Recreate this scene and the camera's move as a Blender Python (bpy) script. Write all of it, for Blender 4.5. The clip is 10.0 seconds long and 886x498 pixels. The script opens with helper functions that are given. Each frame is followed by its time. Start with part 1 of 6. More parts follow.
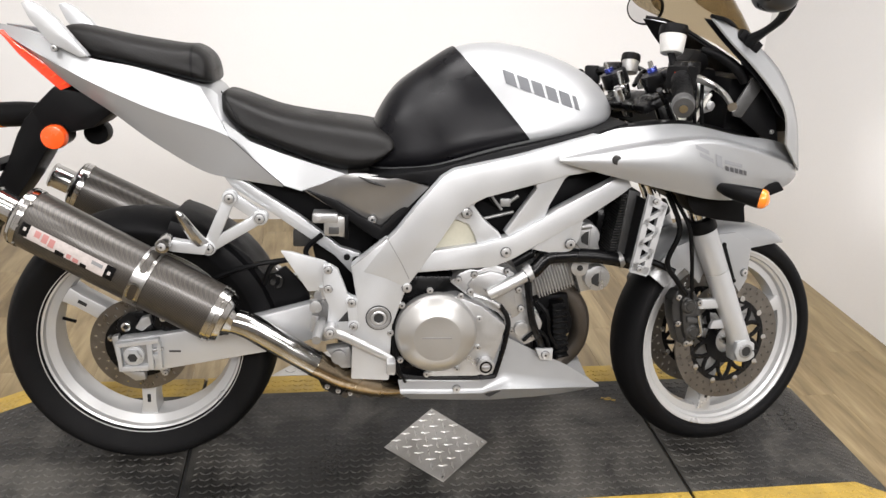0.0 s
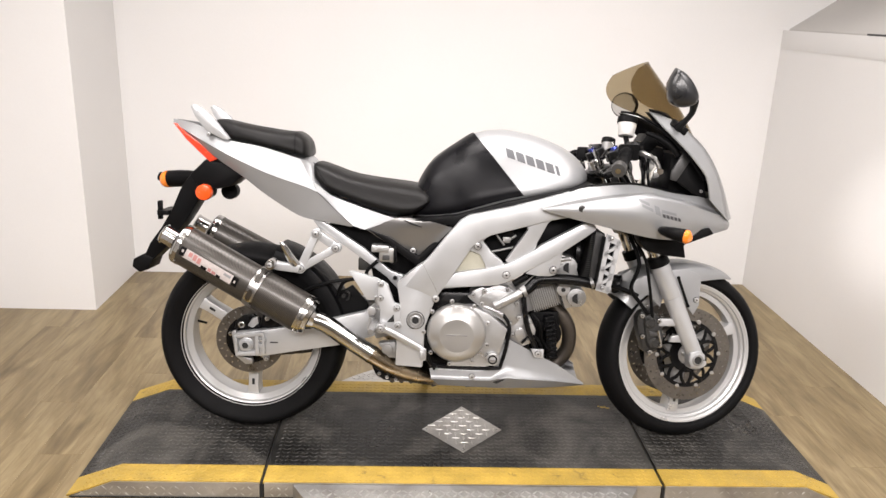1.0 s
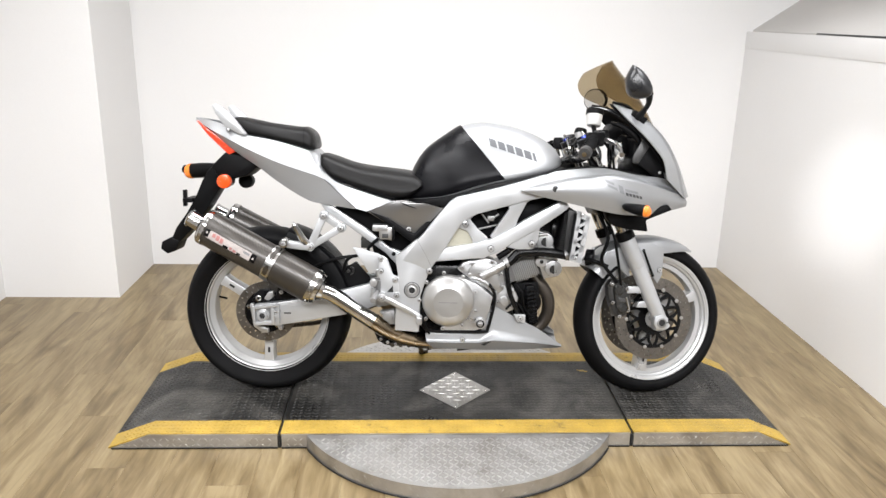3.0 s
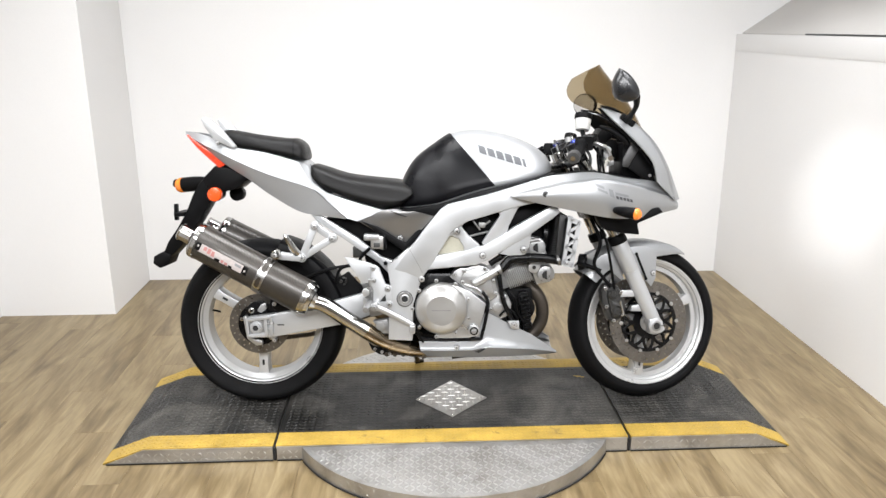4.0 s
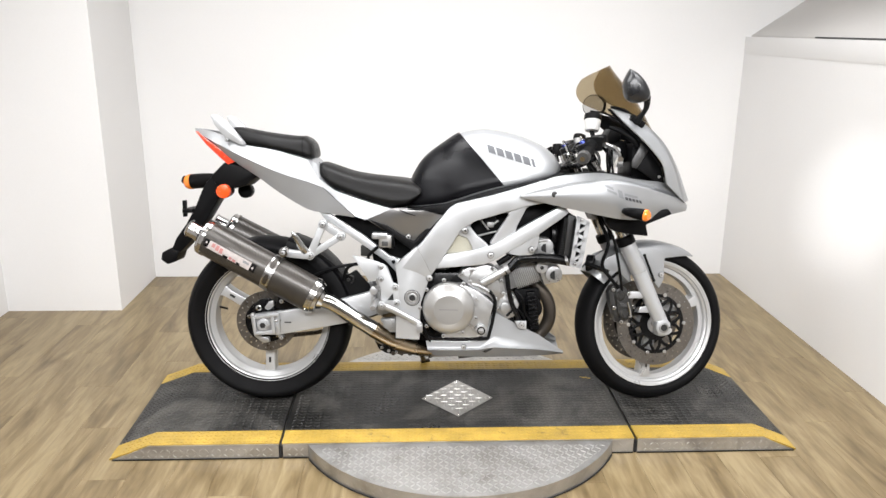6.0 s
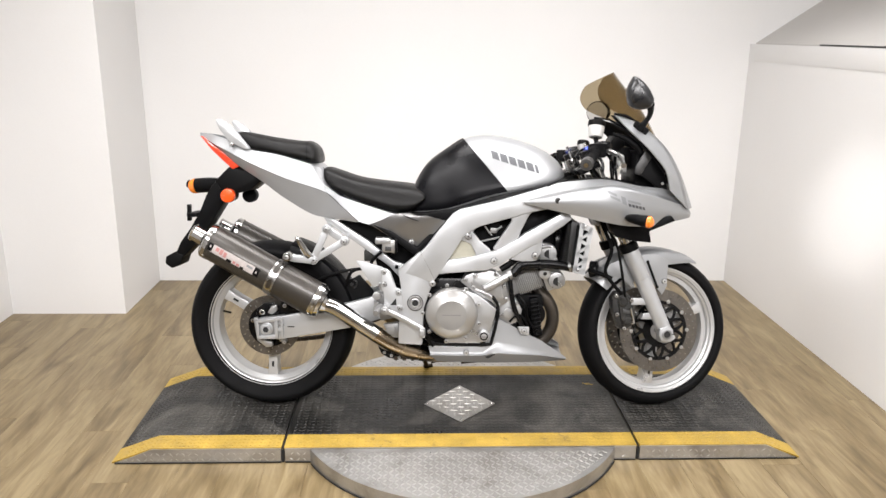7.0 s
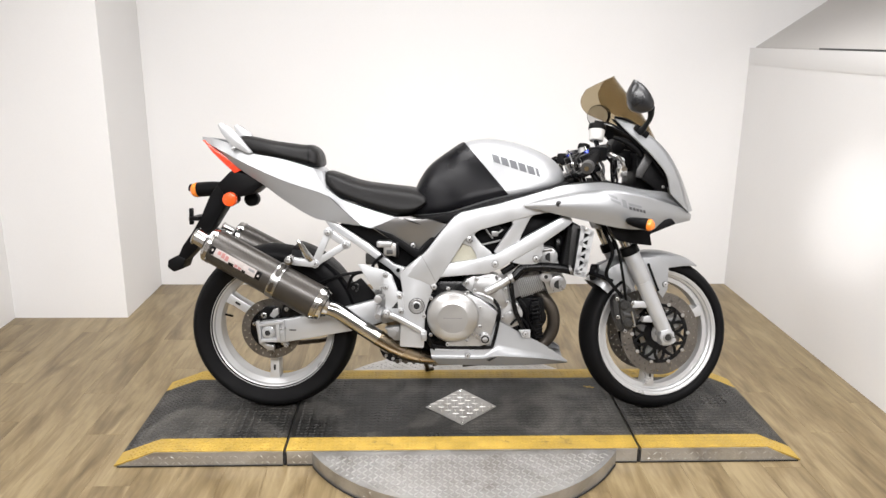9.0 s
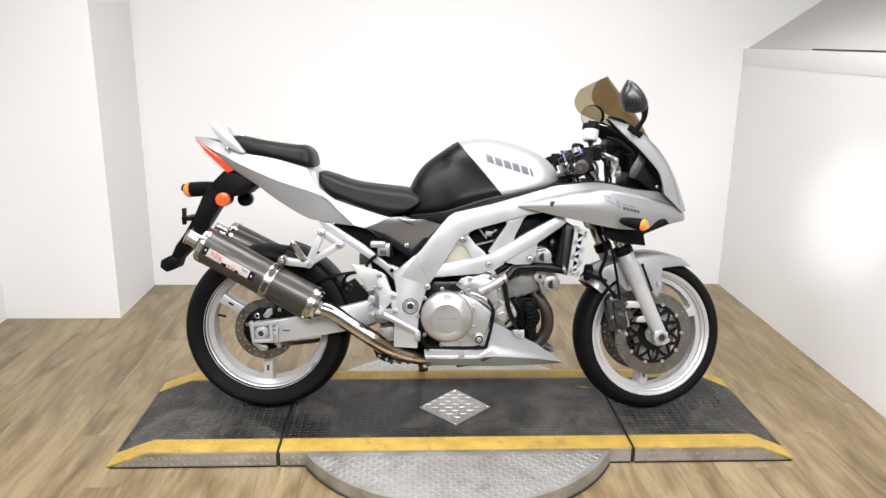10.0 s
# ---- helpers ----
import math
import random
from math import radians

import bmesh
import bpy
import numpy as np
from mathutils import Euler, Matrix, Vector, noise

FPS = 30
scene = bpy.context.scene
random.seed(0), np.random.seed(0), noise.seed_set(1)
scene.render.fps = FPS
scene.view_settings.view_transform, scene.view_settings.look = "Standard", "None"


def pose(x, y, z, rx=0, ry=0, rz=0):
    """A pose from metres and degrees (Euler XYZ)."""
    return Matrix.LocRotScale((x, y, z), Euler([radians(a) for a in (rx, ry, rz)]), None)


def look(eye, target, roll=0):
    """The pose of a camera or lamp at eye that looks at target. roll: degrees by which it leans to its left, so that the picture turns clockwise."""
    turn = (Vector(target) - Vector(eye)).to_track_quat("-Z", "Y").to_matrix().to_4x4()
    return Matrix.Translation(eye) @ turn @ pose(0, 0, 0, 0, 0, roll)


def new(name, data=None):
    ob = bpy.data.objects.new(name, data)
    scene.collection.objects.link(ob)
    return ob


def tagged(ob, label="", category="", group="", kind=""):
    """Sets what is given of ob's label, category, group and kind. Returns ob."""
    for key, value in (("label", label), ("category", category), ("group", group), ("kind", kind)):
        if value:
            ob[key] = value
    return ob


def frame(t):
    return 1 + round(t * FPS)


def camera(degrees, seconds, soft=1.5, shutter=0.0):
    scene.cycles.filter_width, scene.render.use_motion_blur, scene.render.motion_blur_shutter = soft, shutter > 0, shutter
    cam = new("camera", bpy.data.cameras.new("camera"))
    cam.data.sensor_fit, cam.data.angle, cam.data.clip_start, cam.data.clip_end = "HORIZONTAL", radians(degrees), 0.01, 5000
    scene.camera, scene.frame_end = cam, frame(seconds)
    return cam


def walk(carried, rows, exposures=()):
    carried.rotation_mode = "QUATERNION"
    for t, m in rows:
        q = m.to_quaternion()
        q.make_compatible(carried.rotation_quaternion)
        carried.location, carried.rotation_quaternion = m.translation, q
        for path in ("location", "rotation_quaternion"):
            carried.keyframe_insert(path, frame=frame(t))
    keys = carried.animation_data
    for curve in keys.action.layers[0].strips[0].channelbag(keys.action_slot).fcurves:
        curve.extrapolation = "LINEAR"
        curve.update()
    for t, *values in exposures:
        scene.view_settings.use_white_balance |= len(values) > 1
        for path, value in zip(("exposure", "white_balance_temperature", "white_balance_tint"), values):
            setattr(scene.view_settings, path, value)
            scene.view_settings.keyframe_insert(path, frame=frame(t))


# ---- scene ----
cam = camera(59.9, 10.0)
PATH = [
    (0, (-0.296, -1.705, 1.343), (0.019, 0.09, 0.524), 3.7),
    (0.5, (-0.258, -2.089, 1.397), (0.008, -0.208, 0.772), 2.5),
    (1, (-0.203, -2.429, 1.434), (-0.109, -0.524, 0.832), 2.2),
    (1.5, (-0.263, -2.689, 1.446), (-0.135, -0.769, 0.901), -0.7),
    (2, (-0.277, -2.784, 1.424), (-0.143, -0.871, 0.859), 1.2),
    (3.3, (-0.164, -2.772, 1.442), (-0.086, -0.861, 0.855), 0.7),
    (3.5, (-0.152, -2.776, 1.429), (-0.086, -0.857, 0.87), -0.4),
    (4, (-0.16, -2.775, 1.426), (-0.067, -0.857, 0.869), -0.1),
    (4.5, (-0.167, -2.77, 1.425), (-0.071, -0.852, 0.867), -0.3),
    (5, (-0.175, -2.775, 1.42), (-0.101, -0.856, 0.862), 0.0),
    (5.5, (-0.178, -2.774, 1.42), (-0.09, -0.856, 0.86), 0.4),
    (7, (-0.174, -2.778, 1.422), (-0.1, -0.855, 0.88), 0.7),
    (7.5, (-0.173, -2.785, 1.421), (-0.098, -0.862, 0.876), 0.8),
    (8, (-0.175, -2.793, 1.423), (-0.103, -0.87, 0.881), 0.6),
    (8.5, (-0.176, -2.794, 1.419), (-0.101, -0.869, 0.88), 0.7),
    (9, (-0.176, -2.787, 1.42), (-0.104, -0.86, 0.889), 0.6),
    (9.5, (-0.169, -2.783, 1.419), (-0.094, -0.855, 0.891), 0.6),
    (10, (-0.173, -2.783, 1.418), (-0.087, -0.856, 0.888), 0.7),
]
EXPOSURES = [
    (0.0, -0.1, 6600, 13),
    (0.5, -0.1, 6830, 16),
    (1.0, -0.1, 6830, 16),
    (2.0, -0.1, 6620, 15),
    (3.5, 0.05, 6360, 11),
    (5.5, 0.05, 6360, 11),
    (7.0, -0.06, 6580, 13),
    (8.5, -0.08, 6580, 13),
    (10.0, 0.0, 6380, 12),
]
walk(cam, [(t, look(eye, target, roll)) for t, eye, target, roll in PATH], EXPOSURES)

from mathutils.bvhtree import BVHTree

# ---- light ----
world = bpy.data.worlds.new("world")
scene.world = world
world.use_nodes = True
world.node_tree.nodes["Background"].inputs[0].default_value = (1.0, 0.98, 0.95, 1)
world.node_tree.nodes["Background"].inputs[1].default_value = 0.03


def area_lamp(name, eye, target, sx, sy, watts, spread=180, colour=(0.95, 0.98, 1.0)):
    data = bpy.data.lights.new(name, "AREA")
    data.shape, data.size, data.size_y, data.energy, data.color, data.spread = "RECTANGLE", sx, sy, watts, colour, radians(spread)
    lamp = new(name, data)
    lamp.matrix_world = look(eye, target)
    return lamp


# Unseen crossed pair, added to even out the brightness of the side walls.
area_lamp("unseen_overhead_lamp", (-1.25, -0.85, 2.82), (1.25, 0.25, 0.45), 1.3, 1.2, 35, 136, (0.985, 0.99, 0.985))
area_lamp("unseen_overhead_lamp", (1.25, -0.85, 2.82), (-1.25, 0.25, 0.45), 1.3, 1.2, 35, 136, (0.985, 0.99, 0.985))
# Unseen overhead lamp, set back to brighten the floor behind the motorcycle.
area_lamp("unseen_overhead_lamp", (0.0, 0.10, 2.85), (0.0, -0.05, 0), 2.8, 0.8, 33, 102, (0.985, 0.99, 0.985))
# Unseen tilted panel behind the viewpoint, added to brighten the motorcycle's flank.
area_lamp("unseen_overhead_lamp", (0.0, -3.3, 2.75), (0.0, -0.6, 0.55), 4.0, 1.0, 123, 110, (0.985, 0.985, 0.98))
# Unseen spot lamp, added for the bright patch on the side wall.
patch_spot = bpy.data.lights.new("unseen_wall_spot", "SPOT")
patch_spot.energy, patch_spot.spot_size, patch_spot.spot_blend, patch_spot.shadow_soft_size = 430, radians(8.6), 1.0, 0.05
new("unseen_wall_spot", patch_spot).matrix_world = look((-1.6, -2.9, 2.3), (1.69, 0.36, 0.70))

# ---- materials ----


def material(name, colour, rough=0.5, metal=0.0, vary=0.12, scale=8.0, bump=0.0, bump_scale=200.0, coat=0.0, rough_vary=0.1, spec=0.5):
    """A surface with tone variation at two sizes, uneven gloss and fine relief."""
    mat = bpy.data.materials.new(name)
    mat.use_nodes = True
    nodes, links = mat.node_tree.nodes, mat.node_tree.links
    bsdf = nodes["Principled BSDF"]
    coord = nodes.new("ShaderNodeTexCoord")
    big = nodes.new("ShaderNodeTexNoise")
    big.inputs["Scale"].default_value, big.inputs["Detail"].default_value = scale, 5
    links.new(coord.outputs["Object"], big.inputs["Vector"])
    fine = nodes.new("ShaderNodeTexNoise")
    fine.inputs["Scale"].default_value, fine.inputs["Detail"].default_value = bump_scale, 3
    links.new(coord.outputs["Object"], fine.inputs["Vector"])
    add = nodes.new("ShaderNodeMath")
    add.operation = "MULTIPLY_ADD"
    links.new(fine.outputs["Fac"], add.inputs[0])
    add.inputs[1].default_value = 0.4
    links.new(big.outputs["Fac"], add.inputs[2])
    ramp = nodes.new("ShaderNodeMapRange")
    ramp.inputs["From Min"].default_value, ramp.inputs["From Max"].default_value = 0.4, 1.0
    ramp.inputs["To Min"].default_value, ramp.inputs["To Max"].default_value = 1 - vary, 1 + vary
    links.new(add.outputs[0], ramp.inputs["Value"])
    tint = nodes.new("ShaderNodeVectorMath")
    tint.operation = "SCALE"
    tint.inputs[0].default_value = colour
    links.new(ramp.outputs["Result"], tint.inputs["Scale"])
    links.new(tint.outputs["Vector"], bsdf.inputs["Base Color"])
    gloss = nodes.new("ShaderNodeMapRange")
    gloss.inputs["From Min"].default_value, gloss.inputs["From Max"].default_value = 0.3, 0.7
    gloss.inputs["To Min"].default_value, gloss.inputs["To Max"].default_value = max(0.02, rough - rough_vary), min(1, rough + rough_vary)
    links.new(big.outputs["Fac"], gloss.inputs["Value"])
    links.new(gloss.outputs["Result"], bsdf.inputs["Roughness"])
    bsdf.inputs["Metallic"].default_value = metal
    bsdf.inputs["Coat Weight"].default_value = coat
    bsdf.inputs["Coat Roughness"].default_value = 0.08
    bsdf.inputs["Specular IOR Level"].default_value = spec
    if bump:
        relief = nodes.new("ShaderNodeBump")
        relief.inputs["Strength"].default_value, relief.inputs["Distance"].default_value = bump, 0.002
        links.new(fine.outputs["Fac"], relief.inputs["Height"])
        links.new(relief.outputs["Normal"], bsdf.inputs["Normal"])
    return mat


WALL = material("white_wall_paint", (0.77, 0.765, 0.76), 0.6, vary=0.03, scale=1.2, bump=0.15, bump_scale=160)
SILVER = material("silver_paint", (0.318, 0.325, 0.332), 0.42, metal=0.48, vary=0.05, coat=0.2, bump_scale=900, rough_vary=0.05)
FRAME_ALU = material("satin_aluminium_frame", (0.465, 0.475, 0.485), 0.38, metal=0.48, vary=0.07, bump=0.1, bump_scale=500)
PALE_CAST = material("pale_cast_aluminium", (0.425, 0.428, 0.43), 0.36, metal=0.75, vary=0.16, scale=22, bump=0.3, bump_scale=380)
# Silver paint darkened to imitate the dark reflection on the side panel.
SHADED_SILVER = material("shaded_silver_paint", (0.215, 0.212, 0.209), 0.3, metal=0.7, vary=0.06, coat=0.3, bump_scale=900, rough_vary=0.04)
BOLT = material("bolt_steel", (0.48, 0.48, 0.48), 0.34, metal=0.8, vary=0.15, scale=40)
BURNT = material("burnt_steel", (0.07, 0.06, 0.05), 0.42, metal=0.7, vary=0.3, scale=14, bump=0.1, bump_scale=300)
CAST = material("cast_aluminium", (0.28, 0.28, 0.278), 0.42, metal=0.7, vary=0.16, scale=18, bump=0.25, bump_scale=420)
COVER = material("silver_grey_cover_paint", (0.40, 0.395, 0.385), 0.4, metal=0.75, vary=0.07, coat=0.3, bump_scale=600)
STEEL = material("stainless_steel", (0.50, 0.495, 0.485), 0.16, metal=1.0, vary=0.16, scale=14, rough_vary=0.09)
HEATED = material("heat_tinted_steel", (0.34, 0.275, 0.195), 0.27, metal=1.0, vary=0.4, scale=9, rough_vary=0.12)
CHROME = material("chrome", (0.75, 0.75, 0.75), 0.08, metal=1.0, vary=0.03, rough_vary=0.03)
RUBBER = material("tyre_rubber", (0.0048, 0.0048, 0.0052), 0.6, vary=0.3, scale=14, bump=0.25, bump_scale=350, spec=0.09)
BLACK = material("black_plastic", (0.0036, 0.0036, 0.004), 0.46, vary=0.25, scale=12, bump=0.12, bump_scale=500, spec=0.10)
GLOSS_BLACK = material("black_metal", (0.0036, 0.0036, 0.004), 0.28, vary=0.25, scale=20, spec=0.18)
VINYL = material("black_vinyl", (0.004, 0.004, 0.005), 0.32, vary=0.2, scale=9, bump=0.5, bump_scale=24, rough_vary=0.12, spec=0.15)
LEATHER = material("seat_leatherette", (0.0068, 0.0065, 0.0064), 0.42, vary=0.25, scale=10, bump=0.22, bump_scale=380, spec=0.16)
RIM = material("silver_wheel_paint", (0.50, 0.503, 0.503), 0.36, metal=0.45, vary=0.05, coat=0.3, bump_scale=600)
DISC = material("brake_disc_steel", (0.165, 0.152, 0.136), 0.34, metal=0.9, vary=0.12, scale=30, bump=0.15, bump_scale=600)
AMBER = material("amber_lens", (0.85, 0.22, 0.02), 0.2, vary=0.05, coat=0.5)
REFLECTOR = material("orange_red_reflector", (0.80, 0.085, 0.012), 0.22, vary=0.1, scale=40, coat=0.4)
RED = material("red_lens", (0.72, 0.055, 0.02), 0.15, vary=0.08, coat=0.7)
WHITE_PLASTIC = material("white_reservoir_plastic", (0.78, 0.76, 0.70), 0.35, vary=0.05)
CALIPER = material("grey_caliper", (0.036, 0.0355, 0.034), 0.36, metal=0.4, vary=0.2, scale=30, bump=0.2, bump_scale=400)
GREY_DECAL = material("grey_decal", (0.20, 0.205, 0.215), 0.45, vary=0.05)
LETTER_DECAL = material("dark_grey_decal", (0.10, 0.103, 0.110), 0.6, vary=0.05, spec=0.15)
DARK_DECAL = material("dark_decal", (0.05, 0.05, 0.055), 0.35, vary=0.05)
RED_DECAL = material("red_decal", (0.42, 0.19, 0.18), 0.35, vary=0.1)
PALE_DECAL = material("pale_label", (0.44, 0.40, 0.385), 0.4, vary=0.2, scale=80)
INNER = material("dark_grey_panel", (0.06, 0.06, 0.06), 0.42, metal=0.4, vary=0.2, scale=30)
POT = material("milky_reservoir_plastic", (0.50, 0.497, 0.485), 0.4, vary=0.12, scale=25)
SHELL = material("satin_black_mirror_shell", (0.012, 0.0125, 0.014), 0.32, vary=0.2, scale=20, coat=0.12)
UNSEEN_WALL = material("unseen_wall_paint", (0.70, 0.695, 0.685), 0.6, vary=0.08, scale=1.2, bump=0.15, bump_scale=160)
MIRROR = material("mirror_glass", (0.8, 0.8, 0.8), 0.03, metal=1.0, vary=0.0, rough_vary=0.0)
BLUE = material("blue_anodised", (0.05, 0.07, 0.32), 0.25, metal=0.8, vary=0.05)
RAD_FIN = material("black_radiator_fin", (0.03, 0.03, 0.03), 0.5, metal=0.4, vary=0.2, scale=30)
YELLOW = material("worn_yellow_paint", (0.375, 0.248, 0.042), 0.5, vary=0.28, scale=14, bump=0.2, bump_scale=240)
DECK = material("black_deck_coating", (0.015, 0.0145, 0.0136), 0.42, spec=0.30, vary=0.5, scale=5, bump=0.35, bump_scale=220, rough_vary=0.2)
DECK_WORN = material("worn_tread_tops", (0.032, 0.0308, 0.0288), 0.42, spec=0.32, vary=0.4, scale=9, bump=0.2, bump_scale=220, rough_vary=0.15)
# Same metal as PLATE; the lugs' glint is put into a lighter colour.
TREAD_TOP = material("lit_tread_tops", (0.55, 0.543, 0.528), 0.37, metal=0.85, vary=0.10, scale=40, bump=0.1, bump_scale=300)
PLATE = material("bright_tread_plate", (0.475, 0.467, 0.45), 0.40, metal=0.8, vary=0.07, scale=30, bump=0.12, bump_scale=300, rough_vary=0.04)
BRUSHED = material("brushed_steel", (0.42, 0.415, 0.41), 0.3, metal=1.0, vary=0.25, scale=40, rough_vary=0.08)
# Near-black fill for joints; holes and sockets get their shade from it as colour.
DARK_GAP = material("dark_joint_and_hole_shade", (0.01, 0.01, 0.01), 0.8, vary=0.1)
BEIGE = material("pale_beige_plastic", (0.40, 0.385, 0.31), 0.55, vary=0.1, scale=20)
GREY_PANEL = material("grey_panel", (0.52, 0.505, 0.485), 0.6, vary=0.06, scale=3)


def soiled(mat, colour, scale, low, high, amount):
    """Lays patches of dust or scuffing over a surface's colour."""
    nodes, links = mat.node_tree.nodes, mat.node_tree.links
    bsdf = nodes["Principled BSDF"]
    under = bsdf.inputs["Base Color"].links[0].from_socket
    coord, patch = nodes.new("ShaderNodeTexCoord"), nodes.new("ShaderNodeTexNoise")
    patch.inputs["Scale"].default_value, patch.inputs["Detail"].default_value, patch.inputs["Distortion"].default_value = scale, 9, 0.6
    patch.inputs["Roughness"].default_value = 0.62
    links.new(coord.outputs["Object"], patch.inputs["Vector"])
    level = nodes.new("ShaderNodeMapRange")
    level.inputs["From Min"].default_value, level.inputs["From Max"].default_value, level.inputs["To Max"].default_value = low, high, amount
    links.new(patch.outputs["Fac"], level.inputs["Value"])
    mix = nodes.new("ShaderNodeMix")
    mix.data_type = "RGBA"
    links.new(level.outputs["Result"], mix.inputs[0])
    links.new(under, mix.inputs[6])
    mix.inputs[7].default_value = (*colour, 1)
    links.new(mix.outputs[2], bsdf.inputs["Base Color"])
    return mat


soiled(DECK, (0.088, 0.083, 0.074), 4.5, 0.47, 0.66, 0.72)
soiled(DECK_WORN, (0.115, 0.109, 0.098), 4.5, 0.47, 0.66, 0.72)
soiled(YELLOW, (0.075, 0.055, 0.022), 26, 0.60, 0.72, 0.65)
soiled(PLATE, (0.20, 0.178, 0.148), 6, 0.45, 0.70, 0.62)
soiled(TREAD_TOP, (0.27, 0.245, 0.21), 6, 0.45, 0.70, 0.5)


def carbon():
    mat = material("carbon_fibre", (0.04, 0.037, 0.033), 0.40, metal=0.42, vary=0.2, coat=0.2)
    nodes, links = mat.node_tree.nodes, mat.node_tree.links
    bsdf = nodes["Principled BSDF"]
    coord = nodes.new("ShaderNodeTexCoord")
    weave = nodes.new("ShaderNodeTexChecker")
    weave.inputs["Scale"].default_value = 330
    weave.inputs["Color1"].default_value, weave.inputs["Color2"].default_value = (0.062, 0.055, 0.047, 1), (0.026, 0.0235, 0.021, 1)
    links.new(coord.outputs["Object"], weave.inputs["Vector"])
    links.new(weave.outputs["Color"], bsdf.inputs["Base Color"])
    return mat


CARBON = carbon()


def smoked():
    mat = bpy.data.materials.new("smoked_amber_screen")
    mat.use_nodes = True
    bsdf = mat.node_tree.nodes["Principled BSDF"]
    bsdf.inputs["Base Color"].default_value = (0.43, 0.355, 0.24, 1)
    bsdf.inputs["Roughness"].default_value, bsdf.inputs["Transmission Weight"].default_value, bsdf.inputs["IOR"].default_value = 0.03, 1.0, 1.1
    return mat


SMOKED = smoked()


def laminate():
    mat = bpy.data.materials.new("oak_laminate")
    mat.use_nodes = True
    nodes, links = mat.node_tree.nodes, mat.node_tree.links
    bsdf = nodes["Principled BSDF"]
    coord, info = nodes.new("ShaderNodeTexCoord"), nodes.new("ShaderNodeObjectInfo")
    shift = nodes.new("ShaderNodeVectorMath")
    shift.operation = "MULTIPLY_ADD"
    shift.inputs[1].default_value = (1, 1, 1)
    span = nodes.new("ShaderNodeVectorMath")
    span.operation = "SCALE"
    span.inputs[0].default_value = (31, 17, 5)
    links.new(info.outputs["Random"], span.inputs["Scale"])
    links.new(coord.outputs["Object"], shift.inputs[0])
    links.new(span.outputs["Vector"], shift.inputs[2])
    mapping = nodes.new("ShaderNodeMapping")
    mapping.inputs["Scale"].default_value = (1, 0.10, 1)
    links.new(shift.outputs["Vector"], mapping.inputs["Vector"])
    grain = nodes.new("ShaderNodeTexNoise")
    grain.inputs["Scale"].default_value, grain.inputs["Detail"].default_value, grain.inputs["Distortion"].default_value = 46, 8, 1.1
    links.new(mapping.outputs["Vector"], grain.inputs["Vector"])
    broad = nodes.new("ShaderNodeTexNoise")
    broad.inputs["Scale"].default_value, broad.inputs["Detail"].default_value, broad.inputs["Distortion"].default_value = 10, 7, 1.2
    blotch = nodes.new("ShaderNodeMapping")
    blotch.inputs["Scale"].default_value = (1, 0.20, 1)
    links.new(shift.outputs["Vector"], blotch.inputs["Vector"])
    links.new(blotch.outputs["Vector"], broad.inputs["Vector"])
    mix = nodes.new("ShaderNodeMath")
    mix.operation = "MULTIPLY_ADD"
    mix.inputs[1].default_value = 0.42
    soft = nodes.new("ShaderNodeMath")
    soft.operation = "MULTIPLY_ADD"
    soft.inputs[1].default_value, soft.inputs[2].default_value = 0.78, 0.17
    links.new(broad.outputs["Fac"], soft.inputs[0])
    links.new(grain.outputs["Fac"], mix.inputs[0])
    links.new(soft.outputs[0], mix.inputs[2])
    tone = nodes.new("ShaderNodeMath")
    tone.operation = "MULTIPLY_ADD"
    tone.inputs[1].default_value = 0.07
    links.new(info.outputs["Random"], tone.inputs[0])
    links.new(mix.outputs[0], tone.inputs[2])
    ramp = nodes.new("ShaderNodeValToRGB")
    stops = ramp.color_ramp.elements
    stops[0].position, stops[0].color = 0.58, (0.088, 0.058, 0.023, 1)
    stops[1].position, stops[1].color = 0.98, (0.275, 0.212, 0.115, 1)
    mid = stops.new(0.77)
    mid.color = (0.172, 0.124, 0.060, 1)
    links.new(tone.outputs[0], ramp.inputs["Fac"])
    links.new(ramp.outputs["Color"], bsdf.inputs["Base Color"])
    bsdf.inputs["Roughness"].default_value = 0.36
    relief = nodes.new("ShaderNodeBump")
    relief.inputs["Strength"].default_value, relief.inputs["Distance"].default_value = 0.2, 0.001
    links.new(grain.outputs["Fac"], relief.inputs["Height"])
    links.new(relief.outputs["Normal"], bsdf.inputs["Normal"])
    return mat


OAK = laminate()

# ---- mesh helpers ----


def finish(bm, sharp=35):
    bmesh.ops.remove_doubles(bm, verts=bm.verts, dist=1e-5)
    bmesh.ops.recalc_face_normals(bm, faces=bm.faces)
    for f in bm.faces:
        f.smooth = True
    for e in bm.edges:
        if len(e.link_faces) == 2 and e.calc_face_angle(0) > radians(sharp):
            e.smooth = False


def part(name, bm, mat, parent=None, label="", sharp=35):
    finish(bm, sharp)
    mesh = bpy.data.meshes.new(name)
    bm.to_mesh(mesh)
    bm.free()
    mesh.materials.append(mat)
    if name == "bolt":
        mesh.materials.append(DARK_GAP)
    ob = new(name, mesh)
    ob.parent = parent
    if label:
        ob["label"] = label
    return ob


def join(*bms):
    """One bmesh out of several."""
    out = bmesh.new()
    for bm in bms:
        mesh = bpy.data.meshes.new("tmp")
        bm.to_mesh(mesh)
        bm.free()
        out.from_mesh(mesh)
        bpy.data.meshes.remove(mesh)
    return out


def moved(bm, m):
    bmesh.ops.transform(bm, matrix=m, verts=bm.verts)
    return bm


